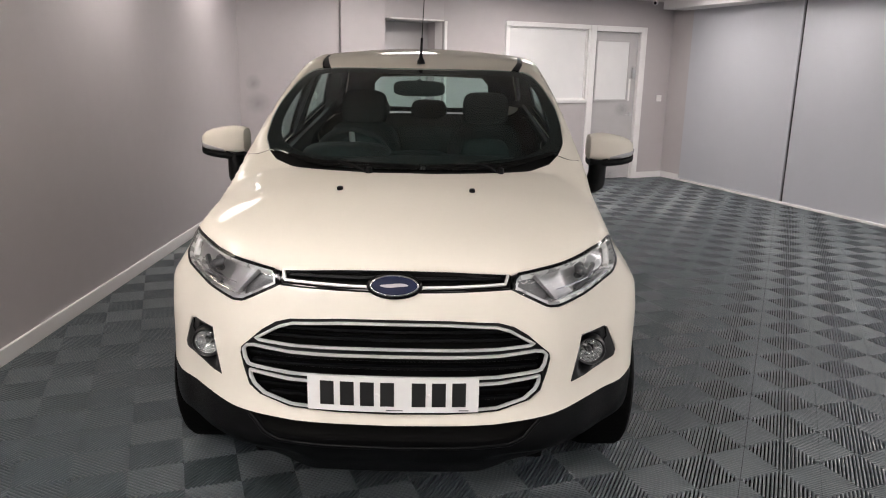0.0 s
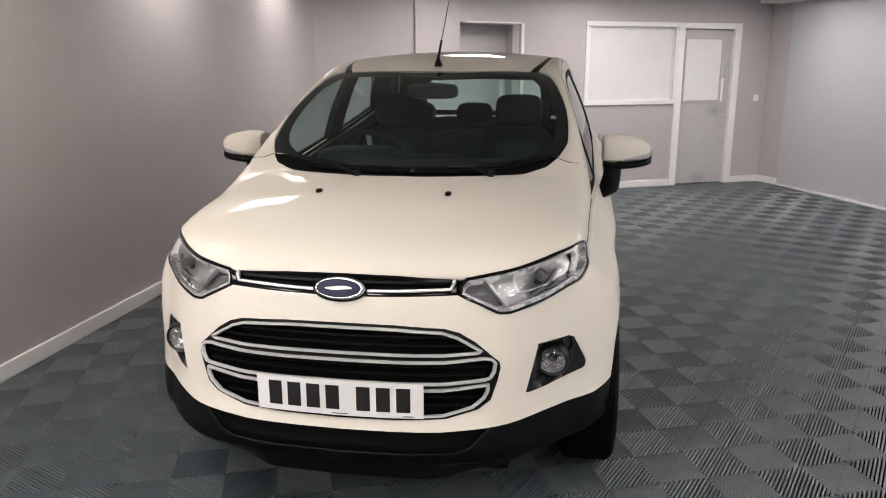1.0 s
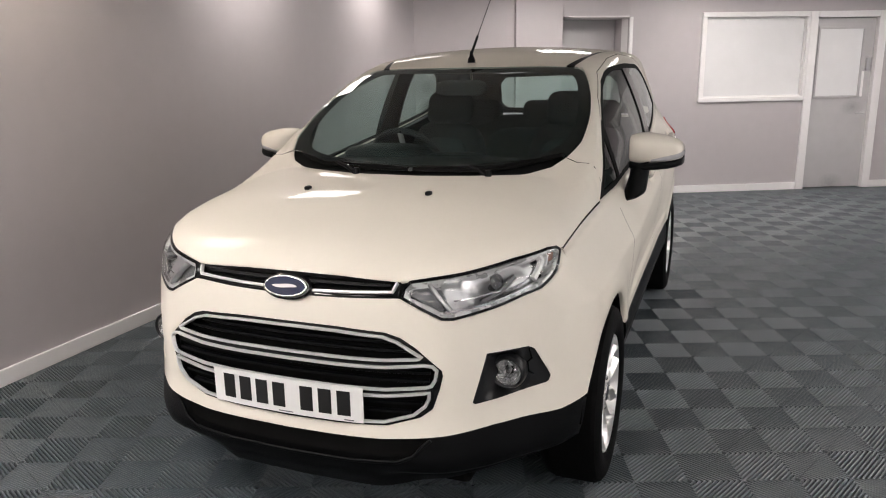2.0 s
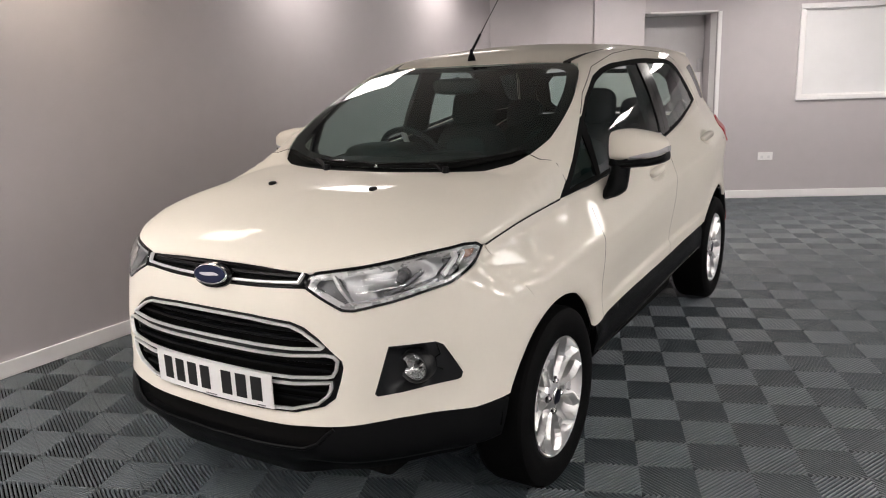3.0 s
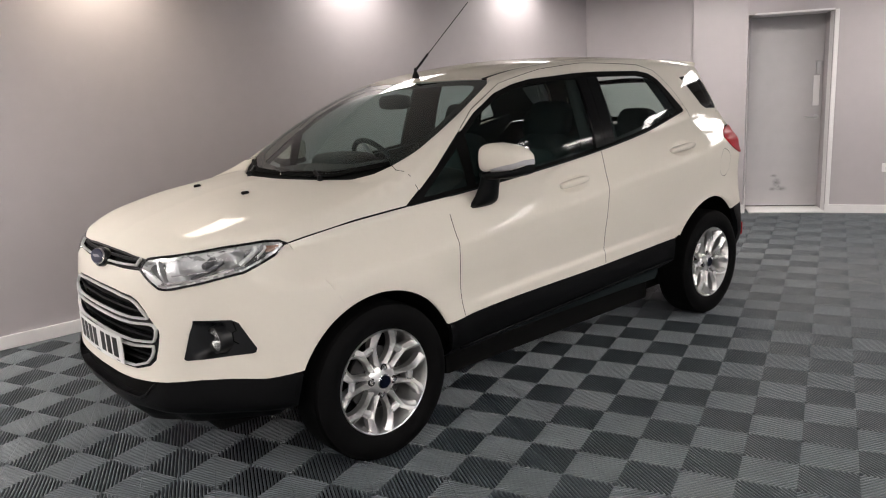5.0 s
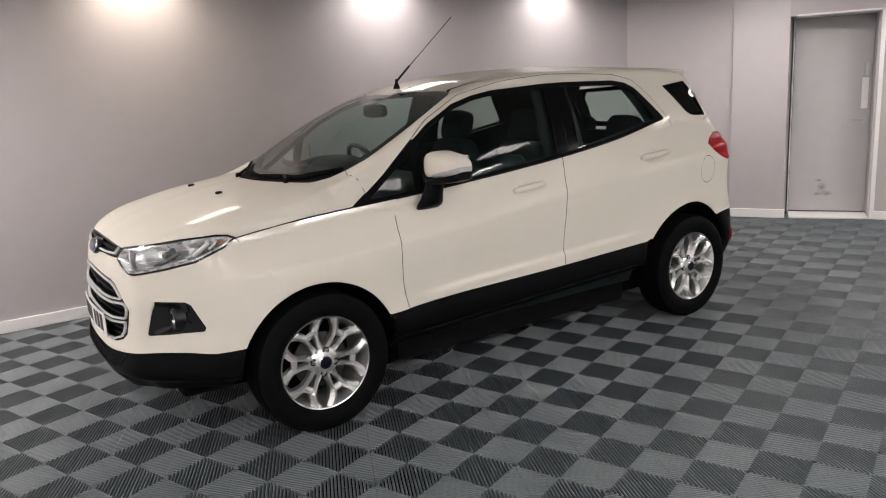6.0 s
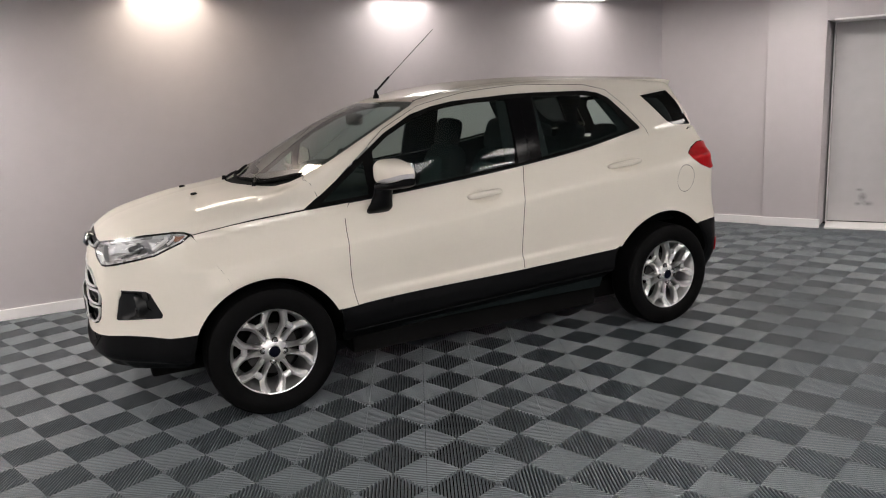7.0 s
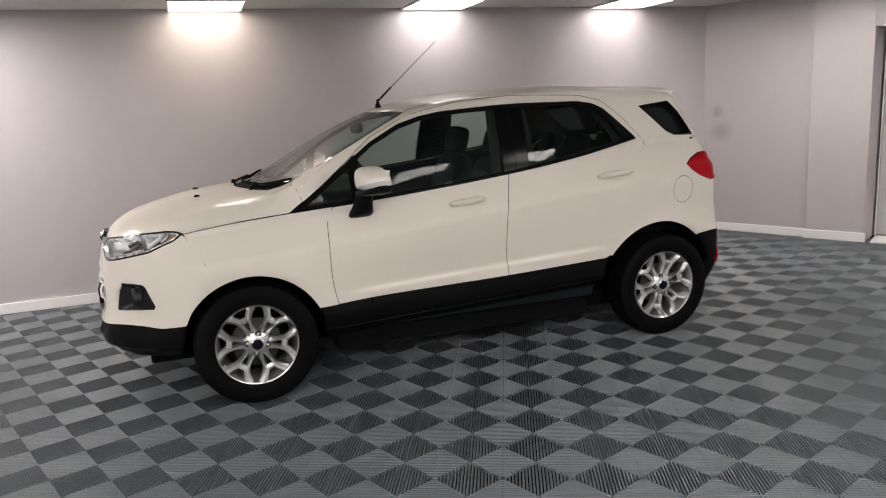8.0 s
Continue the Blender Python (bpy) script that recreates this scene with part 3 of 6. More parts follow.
def bead(name, points, width, material, parent, sink=0.0006, closed=False):
    """A thin strip lying in a joint of the skin, on both sides of the car; points lie on the form."""
    p = np.array(points, float)
    n = normals(p)
    t = (np.roll(p, -1, 0) - np.roll(p, 1, 0)) if closed else np.gradient(p, axis=0)
    b = np.cross(n, t)
    b /= np.maximum(np.linalg.norm(b, axis=1, keepdims=True), 1e-9)
    rows = [p - n * (sink + 0.006) - b * width / 2, p - n * sink - b * width / 2, p - n * sink + b * width / 2, p - n * (sink + 0.006) + b * width / 2]
    k, faces = len(p), []
    for r in range(3):
        for i in range(k if closed else k - 1):
            j = (i + 1) % k
            faces.append((r * k + i, r * k + j, (r + 1) * k + j, (r + 1) * k + i))
    v = np.concatenate(rows)
    for s in (1, -1):
        mesh_object(name, v * (s, 1, 1), faces, material, parent)


def run_side(pts, gap=0.012):
    """A line of side points laid closely on the form."""
    out = dense([tuple(p) for p in pts], gap)
    return on_side(out[: np.argmin(np.hypot(*(out - np.array(pts[-1])).T)) + 1])


# ---- the car: its parts in side (y, z), front (degrees, z), top (x, y) and round (degrees, y) measures ----
car = empty("car")
tagged(car, "cream-white compact crossover car with black plastic cladding, parked on tiles", "car")

ARCH_F = arc(0, HUB, 0.377, 157, 25.5, 26)
ARCH_R = arc(2.475, 0.325, 0.412, 146, 46, 26)
BELT = [(0.235, 0.985), (0.46, 1.003), (0.906, 1.041), (1.508, 1.104), (1.95, 1.165), (2.40, 1.252)]
BELT_Z = spline(*BELT)
PILLAR = [(0.235, 0.985), (0.42, 1.118), (0.62, 1.262)]
GLASS_TOP = [(0.62, 1.262), (0.72, 1.333), (0.89, 1.420), (1.02, 1.456), (1.149, 1.477), (1.498, 1.497), (1.655, 1.500), (2.03, 1.495), (2.13, 1.478), (2.198, 1.445), (2.40, 1.252)]
MEET = (0.312, 1.041)                             # where hood, pillar and the black triangle meet
SEAM = [(-0.302, 0.927), (-0.23, 0.938), (-0.16, 0.947), (-0.10, 0.955), (-0.033, 0.962), (0.03, 0.968), (0.1, 0.974), (0.17, 0.980), (0.235, 0.985)]   # wing top, under the hood's edge
JOINT = [(-0.302, 0.927), (-0.285, 0.885), (-0.26, 0.845), (-0.225, 0.795), (-0.19, 0.735), (-0.160, 0.675), (-0.147, 0.662)]     # between wing and bumper
CORNER = [(0.700, 0.272), (0.66, 0.268), (0.612, 0.285)]                    # foot of the screen pillar, in (x, y)
CUT_LINE = [(0.62, 1.275), (0.72, 1.352), (0.947, 1.460), (1.243, 1.520), (1.576, 1.545), (2.046, 1.526), (2.19, 1.490), (2.31, 1.385), (2.44, 1.235), (2.455, 1.200)]
SILL_Z = spline((0.35, 0.475), (0.65, 0.497), (1.452, 0.518), (2.113, 0.548))


EDGE_FRONT = spline((0.482, .446), (0.55, .4315), (0.61, .4225), (0.67, .4178), (0.76, .4158), (0.85, .4180), (0.93, .4262))     # leading edges of the doors, z to y
EDGE_MIDDLE = spline((0.52, 1.452), (0.59, 1.4458), (0.66, 1.4422), (0.75, 1.4405), (0.84, 1.4425), (0.905, 1.4502), (0.97, 1.4635), (1.035, 1.480), (1.098, 1.498))


def edge_line(edge, z0, z1, shift=0.0, n=14):
    """A door's upright edge from z0 to z1, moved lengthwise by shift."""
    return [(float(edge(z)) + shift, float(z)) for z in np.linspace(z0, z1, n)]


def belt(y0, y1, n=14, drop=0.0):
    return [(y, float(BELT_Z(y)) - drop) for y in np.linspace(y0, y1, n)]


def sill(y0, y1, n=12):
    return [(y, float(SILL_Z(y))) for y in np.linspace(y0, y1, n)]


def cup(y0, z0, slope):
    """A shallow oval hollow behind a door handle."""
    def bend(p, n):
        y, z = p[:, 1] - y0, p[:, 2] - z0 - slope * (p[:, 1] - y0)
        d = np.sqrt((y / 0.118) ** 2 + (z / 0.036) ** 2)
        return p - n * (0.012 * (1 - step(0.60, 1.02, d)))[:, None]
    return bend


GRILLE = [(0, 0.763), (9.6, 0.762), (17.5, 0.755), (20, 0.742), (22.4, 0.714), (26.2, 0.650), (26.4, 0.630), (25.9, 0.59), (24.8, 0.531), (22.8, 0.503), (17.6, 0.474), (9, 0.466), (0, 0.464)]
FOG = [(33.4, 0.684), (41.0, 0.680), (42.4, 0.668), (45.6, 0.572), (45.2, 0.554), (44.5, 0.550), (31.4, 0.532), (30.9, 0.540)]
LAMP = [(20.6, 0.880), (21.6, 0.897), (26, 0.908), (30.8, 0.918), (39.4, 0.938), (48.0, 0.949), (50.9, 0.944), (52.4, 0.928), (50.4, 0.895), (44.2, 0.845), (34.6, 0.809), (28.2, 0.790), (26.4, 0.792), (20.1, 0.851)]
UPPER = [(0, 0.902), (10, 0.900), (20.4, 0.893), (20.0, 0.880), (19.8, 0.855), (10, 0.846), (0, 0.842)]


def build_shell():
    # hood, clamped over the wing tops
    rear = [(x, 0.006 + 0.66 * x * x) for x in (0.57, 0.5, 0.4, 0.3, 0.2, 0.1, 0)]
    seam = [(q[0], q[1]) for q in on_side(np.array(SEAM + [(0.28, 1.018), MEET]))]
    lip = dense([(u * 0.0165, v + 0.0008) for u, v in UPPER[:3] + LAMP[1:7]], 0.01)
    lip = lip[: np.argmax(lip[:, 0]) + 1] / (0.0165, 1)
    half = [(q[0], q[1]) for q in on_front(lip)] + seam + CORNER + rear
    panel("hood", on_top, mirrored(half), PAINT, car, grid=0.035, edge=0.015, gap=0.0014)
    # roof between its two ditches
    front = [(47.0, 0.985), (60, 0.95), (75, 0.918), (90, 0.905)]
    back = [(90, 2.84), (70, 2.82), (56, 2.785), (48.6, 2.75)]
    edge = [(48.6, 2.6), (48, 2.2), (47, 1.6), (46.6, 1.2)]
    half = list(reversed(front)) + list(reversed(edge)) + list(reversed(back))
    panel("roof", on_round, half + [(180 - u, v) for u, v in reversed(half) if u < 89.9], PAINT, car, grid=0.05, edge=0.025)
    ditch = [(47.0, 0.985), (46.6, 1.2), (47, 1.6), (48, 2.2), (48.6, 2.6), (48.6, 2.75), (47, 2.75), (46.5, 2.2), (45.5, 1.6), (45.0, 1.2), (44.5, 0.985)]
    panel("roof_moulding", on_round, ditch, BLACK_TRIM, car, grid=0.03, edge=0.02, grow=-0.004, both=True, label="black roof ditch moulding")
    # side frame: pillars and cant rail, with the rear quarter window cut out
    outer = (to_round([MEET]) + top_round(*CORNER, (0.650, 0.39), (0.652, 0.52), (0.642, 0.632), (0.598, 0.815), (0.558, 0.925))
             + [(44.5, 0.985), (45.0, 1.2), (45.5, 1.6), (46.5, 2.2), (47, 2.75), (44, 2.80)]
             + to_round([(2.80, 1.46), (2.86, 1.36), (2.932, 1.2345), (2.80, 1.2145)] + CUT_LINE[::-1] + [(0.42, 1.118)]))
    quarter = [(2.455, 1.444), (2.70, 1.468), (2.765, 1.40), (2.862, 1.242), (2.70, 1.250), (2.64, 1.275)]
    panel("side_frame", on_round, outer, PAINT, car, holes=[to_round(quarter)], grid=0.03, edge=0.015, gap=0.0005, both=True)
    panel("rear_quarter_window", on_side, quarter, DARK_GLASS, car, grid=0.04, gap=0.004, grow=-0.003, depth=0.004, both=True, label="dark rear quarter glass")
    inner = [tuple(p) for p in inset(dense(quarter, 0.02), 0.018)]
    panel("quarter_window_seal", on_side, quarter, BLACK_GLOSS, car, holes=[inner], grid=0.03, gap=0.001, grow=-0.006, both=True)
    # front wing
    wing = (SEAM + belt(0.26, 0.462, 5, 0.002)
            + edge_line(EDGE_FRONT, 0.93, 0.482, -0.001) + [(0.352, 0.478)] + arc(0, HUB, 0.377, 25.5, 112, 20)
            + JOINT[:0:-1])
    panel("front_wing", on_side, wing, PAINT, car, grid=0.014, edge=0.012, both=True, depth=0.02, gap=0.0005)
    # doors
    front_door = belt(0.465, 1.497, 14, 0.004) + edge_line(EDGE_MIDDLE, 1.06, 0.52, -0.001) + sill(1.451, 0.45, 14) + edge_line(EDGE_FRONT, 0.51, 0.95, 0.001)
    panel("front_door", on_side, front_door, PAINT, car, grid=0.0095, edge=0.012, both=True, gap=0.0011, label="cream-white front door", bend=cup(1.222, 0.965, 0.09))
    lower = [(2.13, 0.566), (2.16, 0.632), (2.225, 0.716), (2.294, 0.79), (2.335, 0.87), (2.352, 0.96), (2.385, 1.08), (2.44, 1.185)]
    rear_door = belt(1.499, 2.40, 14, 0.004) + lower[::-1] + sill(2.09, 1.453, 10) + edge_line(EDGE_MIDDLE, 0.54, 1.06, 0.001)
    panel("rear_door", on_side, rear_door, PAINT, car, grid=0.0095, edge=0.012, both=True, gap=0.0011, label="cream-white rear door", bend=cup(2.172, 1.050, 0.1))
    split = 1.56
    top = CUT_LINE[:4] + [(split, 1.544)]
    low = [p for p in GLASS_TOP if p[0] < 1.5] + [(split, 1.4985)]
    panel("front_door_frame", on_round, to_round(top + low[::-1]), PAINT, car, grid=0.03, edge=0.015, gap=0.0015, both=True)
    top = [(split, 1.544)] + CUT_LINE[4:]
    low = [(split, 1.4985)] + [p for p in GLASS_TOP if p[0] > 1.6]
    panel("rear_door_frame", on_round, to_round(top + [(2.44, 1.185)] + low[::-1]), PAINT, car, grid=0.03, edge=0.015, gap=0.0015, both=True)
    # quarter panel with fuel flap, tail lamp
    lamp = [(2.705, 1.072), (2.76, 1.105), (2.84, 1.135), (2.93, 1.135), (2.98, 1.06), (2.97, 0.975), (2.88, 0.962), (2.79, 0.995), (2.73, 1.035)]
    flap = [(2.65 + 0.077 * math.cos(a), 0.922 + 0.084 * math.sin(a)) for a in np.linspace(0, 2 * math.pi, 36, endpoint=False)]
    quarter_panel = ([(2.455, 1.199), (2.80, 1.2145), (2.932, 1.2345), (2.95, 1.14), (2.94, 1.138)] + lamp[2::-1] + [lamp[-1], lamp[-2], lamp[-3], lamp[-4]]
                     + [(2.985, 0.90), (3.0, 0.80), (3.0, 0.64), (2.904, 0.637), (2.778, 0.629)] + arc(2.475, 0.325, 0.412, 46, 146, 26)[::1] + lower)
    panel("rear_quarter_panel", on_side, quarter_panel, PAINT, car, holes=[flap], grid=0.018, edge=0.015, gap=0.0008, both=True, depth=0.02)
    panel("fuel_flap", on_side, flap, PAINT, car, grid=0.03, edge=0.012, gap=0.0025, both=True)
    # dark strips stand in for the shade in the gaps; painted ones fill them
    bead("flap_gap_shade", on_side(np.array(flap)), 0.0036, DARK, car, closed=True)
    bead("door_gap_strip", run_side(edge_line(EDGE_FRONT, 0.93, 0.49)), 0.0034, DARK, car, 0.0)
    bead("door_gap_strip", run_side(edge_line(EDGE_MIDDLE, 1.095, 0.525)), 0.0026, DARK, car, 0.0)
    bead("door_gap_strip", run_side(lower), 0.0034, PAINT, car, 0.0014)
    bead("wing_gap_fill", run_side(JOINT), 0.0016, PAINT, car, 0.0004)
    cut_pts = np.array(to_round(CUT_LINE))
    cut_pts = np.array([cut_pts[0]] + [p + (q - p) * k / 6 for p, q in zip(cut_pts, cut_pts[1:]) for k in range(1, 7)])
    bead("door_gap_strip", on_round(cut_pts), 0.0034, DARK, car, 0.0)
    bead("hood_gap_shade", run_side(SEAM), 0.0040, DARK, car, -0.0001)
    foot = on_side(np.array([MEET]))
    bead("hood_gap_shade", np.concatenate((foot, on_top(np.array([(0.722, 0.287)] + CORNER[:3])))), 0.0024, DARK, car, -0.0008)
    panel("tail_lamp", on_side, lamp, RED, car, grid=0.012, edge=0.01, grow=0.006, gap=0.0035, both=True, label="red tail lamp", depth=0.02,
          bend=lambda p, n: p + n * (0.003 * np.cos((p[:, 2] - 0.96) * 70))[:, None])
    bead("tail_lamp_seal", on_side(dense(lamp, 0.012)), 0.006, DARK, car, closed=True)
    glint = [(2.935, 0.505), (2.958, 0.505), (2.948, 0.425), (2.925, 0.425)]
    panel("rear_reflector", on_side, glint, RED, car, grid=0.02, edge=0.01, grow=0.006, gap=0.0, depth=0.012, both=True, label="small red reflector on the rear bumper")
    # spoiler: the roof skin runs on past the tail glass
    xs, ys = np.linspace(-0.575, 0.575, 25), np.linspace(0, 1, 9)
    verts, faces = [], []
    for x in xs:
        start = float(on_top(np.array([(x, 2.45)]))[0][2]) + 0.0012
        reach = 2.905 - 0.40 * x * x - 2.45
        for k in ys:
            y = 2.45 + k * reach
            verts.append((x, y, start - 0.040 * (y - 2.45) - 0.012 * max(0, k - 0.93) / 0.07 * 0.5))
        for k in ys:
            y = 2.45 + k * (reach - 0.02)
            verts.append((x, y, start - 0.040 * (y - 2.45) - 0.042 * k - 0.002))
    n = len(ys)
    for i in range(len(xs) - 1):
        a, b = i * 2 * n, (i + 1) * 2 * n
        for k in range(n - 1):
            faces += [(a + k, b + k, b + k + 1, a + k + 1), (a + n + k, a + n + k + 1, b + n + k + 1, b + n + k)]
        faces.append((a + n - 1, b + n - 1, b + 2 * n - 1, a + 2 * n - 1))
    for a, way in ((0, 1), ((len(xs) - 1) * 2 * n, -1)):
        faces += [(a + k, a + k + 1, a + n + k + 1, a + n + k)[::way] for k in range(n - 1)]
    ob = mesh_object("spoiler", verts, faces, PAINT, car, True, "cream-white roof spoiler")
    ob.data.set_sharp_from_angle(angle=radians(40))
    # tail: gate, glass, bumper
    gate = [(0, 1.14), (0.60, 1.14), (0.70, 1.05), (0.72, 0.85), (0.70, 0.72), (0, 0.70)]
    panel("tailgate", on_back, mirrored(gate), PAINT, car, grid=0.05, edge=0.03)
    pane = [(0, 1.46), (0.50, 1.44), (0.60, 1.25), (0.60, 1.15), (0, 1.15)]
    panel("rear_window", on_back, mirrored(pane), GLASS, car, grid=0.06, edge=0.03, depth=0.004)
    hole = [(0, 1.425), (0.38, 1.415), (0.425, 1.37), (0.44, 1.235), (0.40, 1.195), (0, 1.185)]
    panel("rear_window_border", on_back, mirrored(pane), BORDER, car, holes=[mirrored(hole)], grid=0.05, edge=0.03, gap=0.002, grow=-0.008, depth=0.003, label="black printed border of the rear window")
    bump = [(0, 0.695), (0.70, 0.715), (0.78, 0.65), (0.80, 0.62), (0.80, 0.40), (0.70, 0.33), (0, 0.32)]
    panel("rear_bumper", on_back, mirrored(bump), BLACK_TRIM, car, grid=0.05, edge=0.03)
    corner = [(2.778, 0.626), (2.904, 0.634), (3.02, 0.636), (3.06, 0.55), (3.04, 0.40), (2.96, 0.30), (2.86, 0.29), (2.835, 0.36), (2.862, 0.45), (2.84, 0.53)]
    panel("rear_bumper_corner", on_side, corner, BLACK_TRIM, car, grid=0.03, edge=0.015, both=True, label="black grained rear bumper corner", depth=0.03)
    # sill cladding
    low_sill = sill(0.352, 2.10, 24) + [(2.085, 0.48), (2.075, 0.40), (2.06, 0.30), (1.9, 0.262), (0.45, 0.235), (0.40, 0.26), (0.365, 0.36)]

    def crease(p, n):
        under = np.clip((0.350 + 0.045 * (p[:, 1] - 0.44)) - p[:, 2], 0, 0.12)
        rib = 0.006 * step(0.0, 0.02, p[:, 2] - SILL_Z(p[:, 1]) + 0.035)
        return p - np.column_stack((under * 1.3 + rib, 0 * rib, 0 * rib))
    panel("sill_cladding", on_side, low_sill, BLACK_TRIM, car, grid=0.022, edge=0.015, grow=0.004, both=True, label="black grained sill cladding", depth=0.03, bend=crease, faceted=True)

    ys = np.linspace(0.42, 2.06, 40)
    edge = on_side(np.column_stack((ys, 0.348 + 0.045 * (ys - 0.44))), 0.003)
    for s in (1, -1):
        bm = bmesh.new()
        tube(bm, [(s * q[0], q[1], q[2]) for q in edge], 0.004, False, 8)
        part("sill_edge", bm, BLACK_TRIM, car, "", True)


def build_front():
    half = ([(0, 0.840), (10, 0.844), (19.9, 0.852)] + [(20.0, 0.850), (26.4, 0.790), (28.2, 0.788), (34.6, 0.807), (44.2, 0.843), (50.4, 0.893), (52.5, 0.924)]
            + to_front(JOINT[1:] + arc(0, HUB, 0.377, 114, 156, 14))
            + [(47.3, 0.456), (40, 0.462), (34.3, 0.463), (24.7, 0.449), (16.7, 0.437), (8, 0.434), (0, 0.433)])
    panel("front_bumper", on_front, mirrored(half), PAINT, car, holes=[mirrored(GRILLE), FOG, [(-u, v) for u, v in FOG[::-1]]], grid=0.025, edge=0.013, depth=0.03, gap=0.0003)
    low = [(54.3, 0.458), (47.3, 0.454), (40, 0.460), (34.3, 0.461), (24.7, 0.447), (23.2, 0.425), (21.6, 0.392), (19.0, 0.372), (10, 0.365), (0, 0.363)]
    half = low[::-1] + [(53.5, 0.40), (52.2, 0.315), (48, 0.275), (35, 0.262), (20, 0.235), (0, 0.23)]
    half = list(dict.fromkeys(half))

    def tuck(p, n):
        level = np.column_stack((n[:, 0], n[:, 1], 0 * n[:, 0]))
        back = 0.075 * step(0.335, 0.300, p[:, 2]) * step(0.25, 0.42, np.abs(p[:, 0]))
        return p - level * back[:, None]
    panel("lower_bumper", on_front, mirrored(half), BLACK_TRIM, car, grid=0.018, edge=0.012, depth=0.03, bend=tuck, label="black grained lower bumper and lip")
    mouth = [(0, 0.431), (12, 0.433), (24.0, 0.444), (22.4, 0.39), (19.0, 0.366), (0, 0.358)]
    panel("lower_intake", on_front, mirrored(mouth), DARK, car, grid=0.03, edge=0.02, grow=-0.035, gap=-0.02, label="black lower air intake")
    lip = [(24.3, 0.440), (23.2, 0.424), (21.5, 0.391), (19.0, 0.371), (10, 0.364), (0, 0.362)]
    strip("intake_lip", [(-u, v) for u, v in lip] + lip[-2::-1], 0.010, 0.005, BLACK_TRIM, grow=-0.001, closed=False)
    # what lies behind the openings
    panel("grille_backing", on_front, mirrored(GRILLE), DARK, car, grid=0.04, edge=0.03, grow=-0.05, gap=-0.03)
    panel("upper_grille_backing", on_front, mirrored(UPPER), DARK, car, grid=0.04, edge=0.03, grow=-0.02, gap=-0.01)


def strip(name, pts, width, thick, material, project=on_front, grow=0.0, closed=True, label="", rows=3):
    """A flat-backed bar that follows the form along an outline."""
    su, sv = SCALE[project]
    line = dense([(u * su, v * sv) for u, v in pts], 0.012)
    if not closed:
        line = line[: np.argmin(np.hypot(*(line - np.array((pts[-1][0] * su, pts[-1][1] * sv))).T)) + 1]
    t = (np.roll(line, -1, 0) - np.roll(line, 1, 0)) if closed else np.gradient(line, axis=0)
    t /= np.maximum(np.linalg.norm(t, axis=1, keepdims=True), 1e-9)
    nrm = np.column_stack((-t[:, 1], t[:, 0]))
    cross = [(-0.5, 0.0), (-0.5, 0.6), (-0.3, 1.0), (0.3, 1.0), (0.5, 0.6), (0.5, 0.0)]
    rings = []
    for c, h in cross:
        p = project((line + nrm * width * c) / np.array((su, sv)), grow)
        rings.append(p + normals(p) * thick * h)
    verts = np.concatenate(rings)
    n, faces = len(line), []
    for r in range(len(cross) - 1):
        for i in range(n if closed else n - 1):
            j = (i + 1) % n
            faces.append((r * n + i, r * n + j, (r + 1) * n + j, (r + 1) * n + i))
    if not closed:
        faces += [tuple(r * n for r in range(len(cross))), tuple(r * n + n - 1 for r in range(len(cross)))]
    bm = bmesh.new()
    vs = [bm.verts.new(v) for v in verts]
    for f in faces:
        bm.faces.new([vs[i] for i in f])
    return part(name, bm, material, car, label, True)


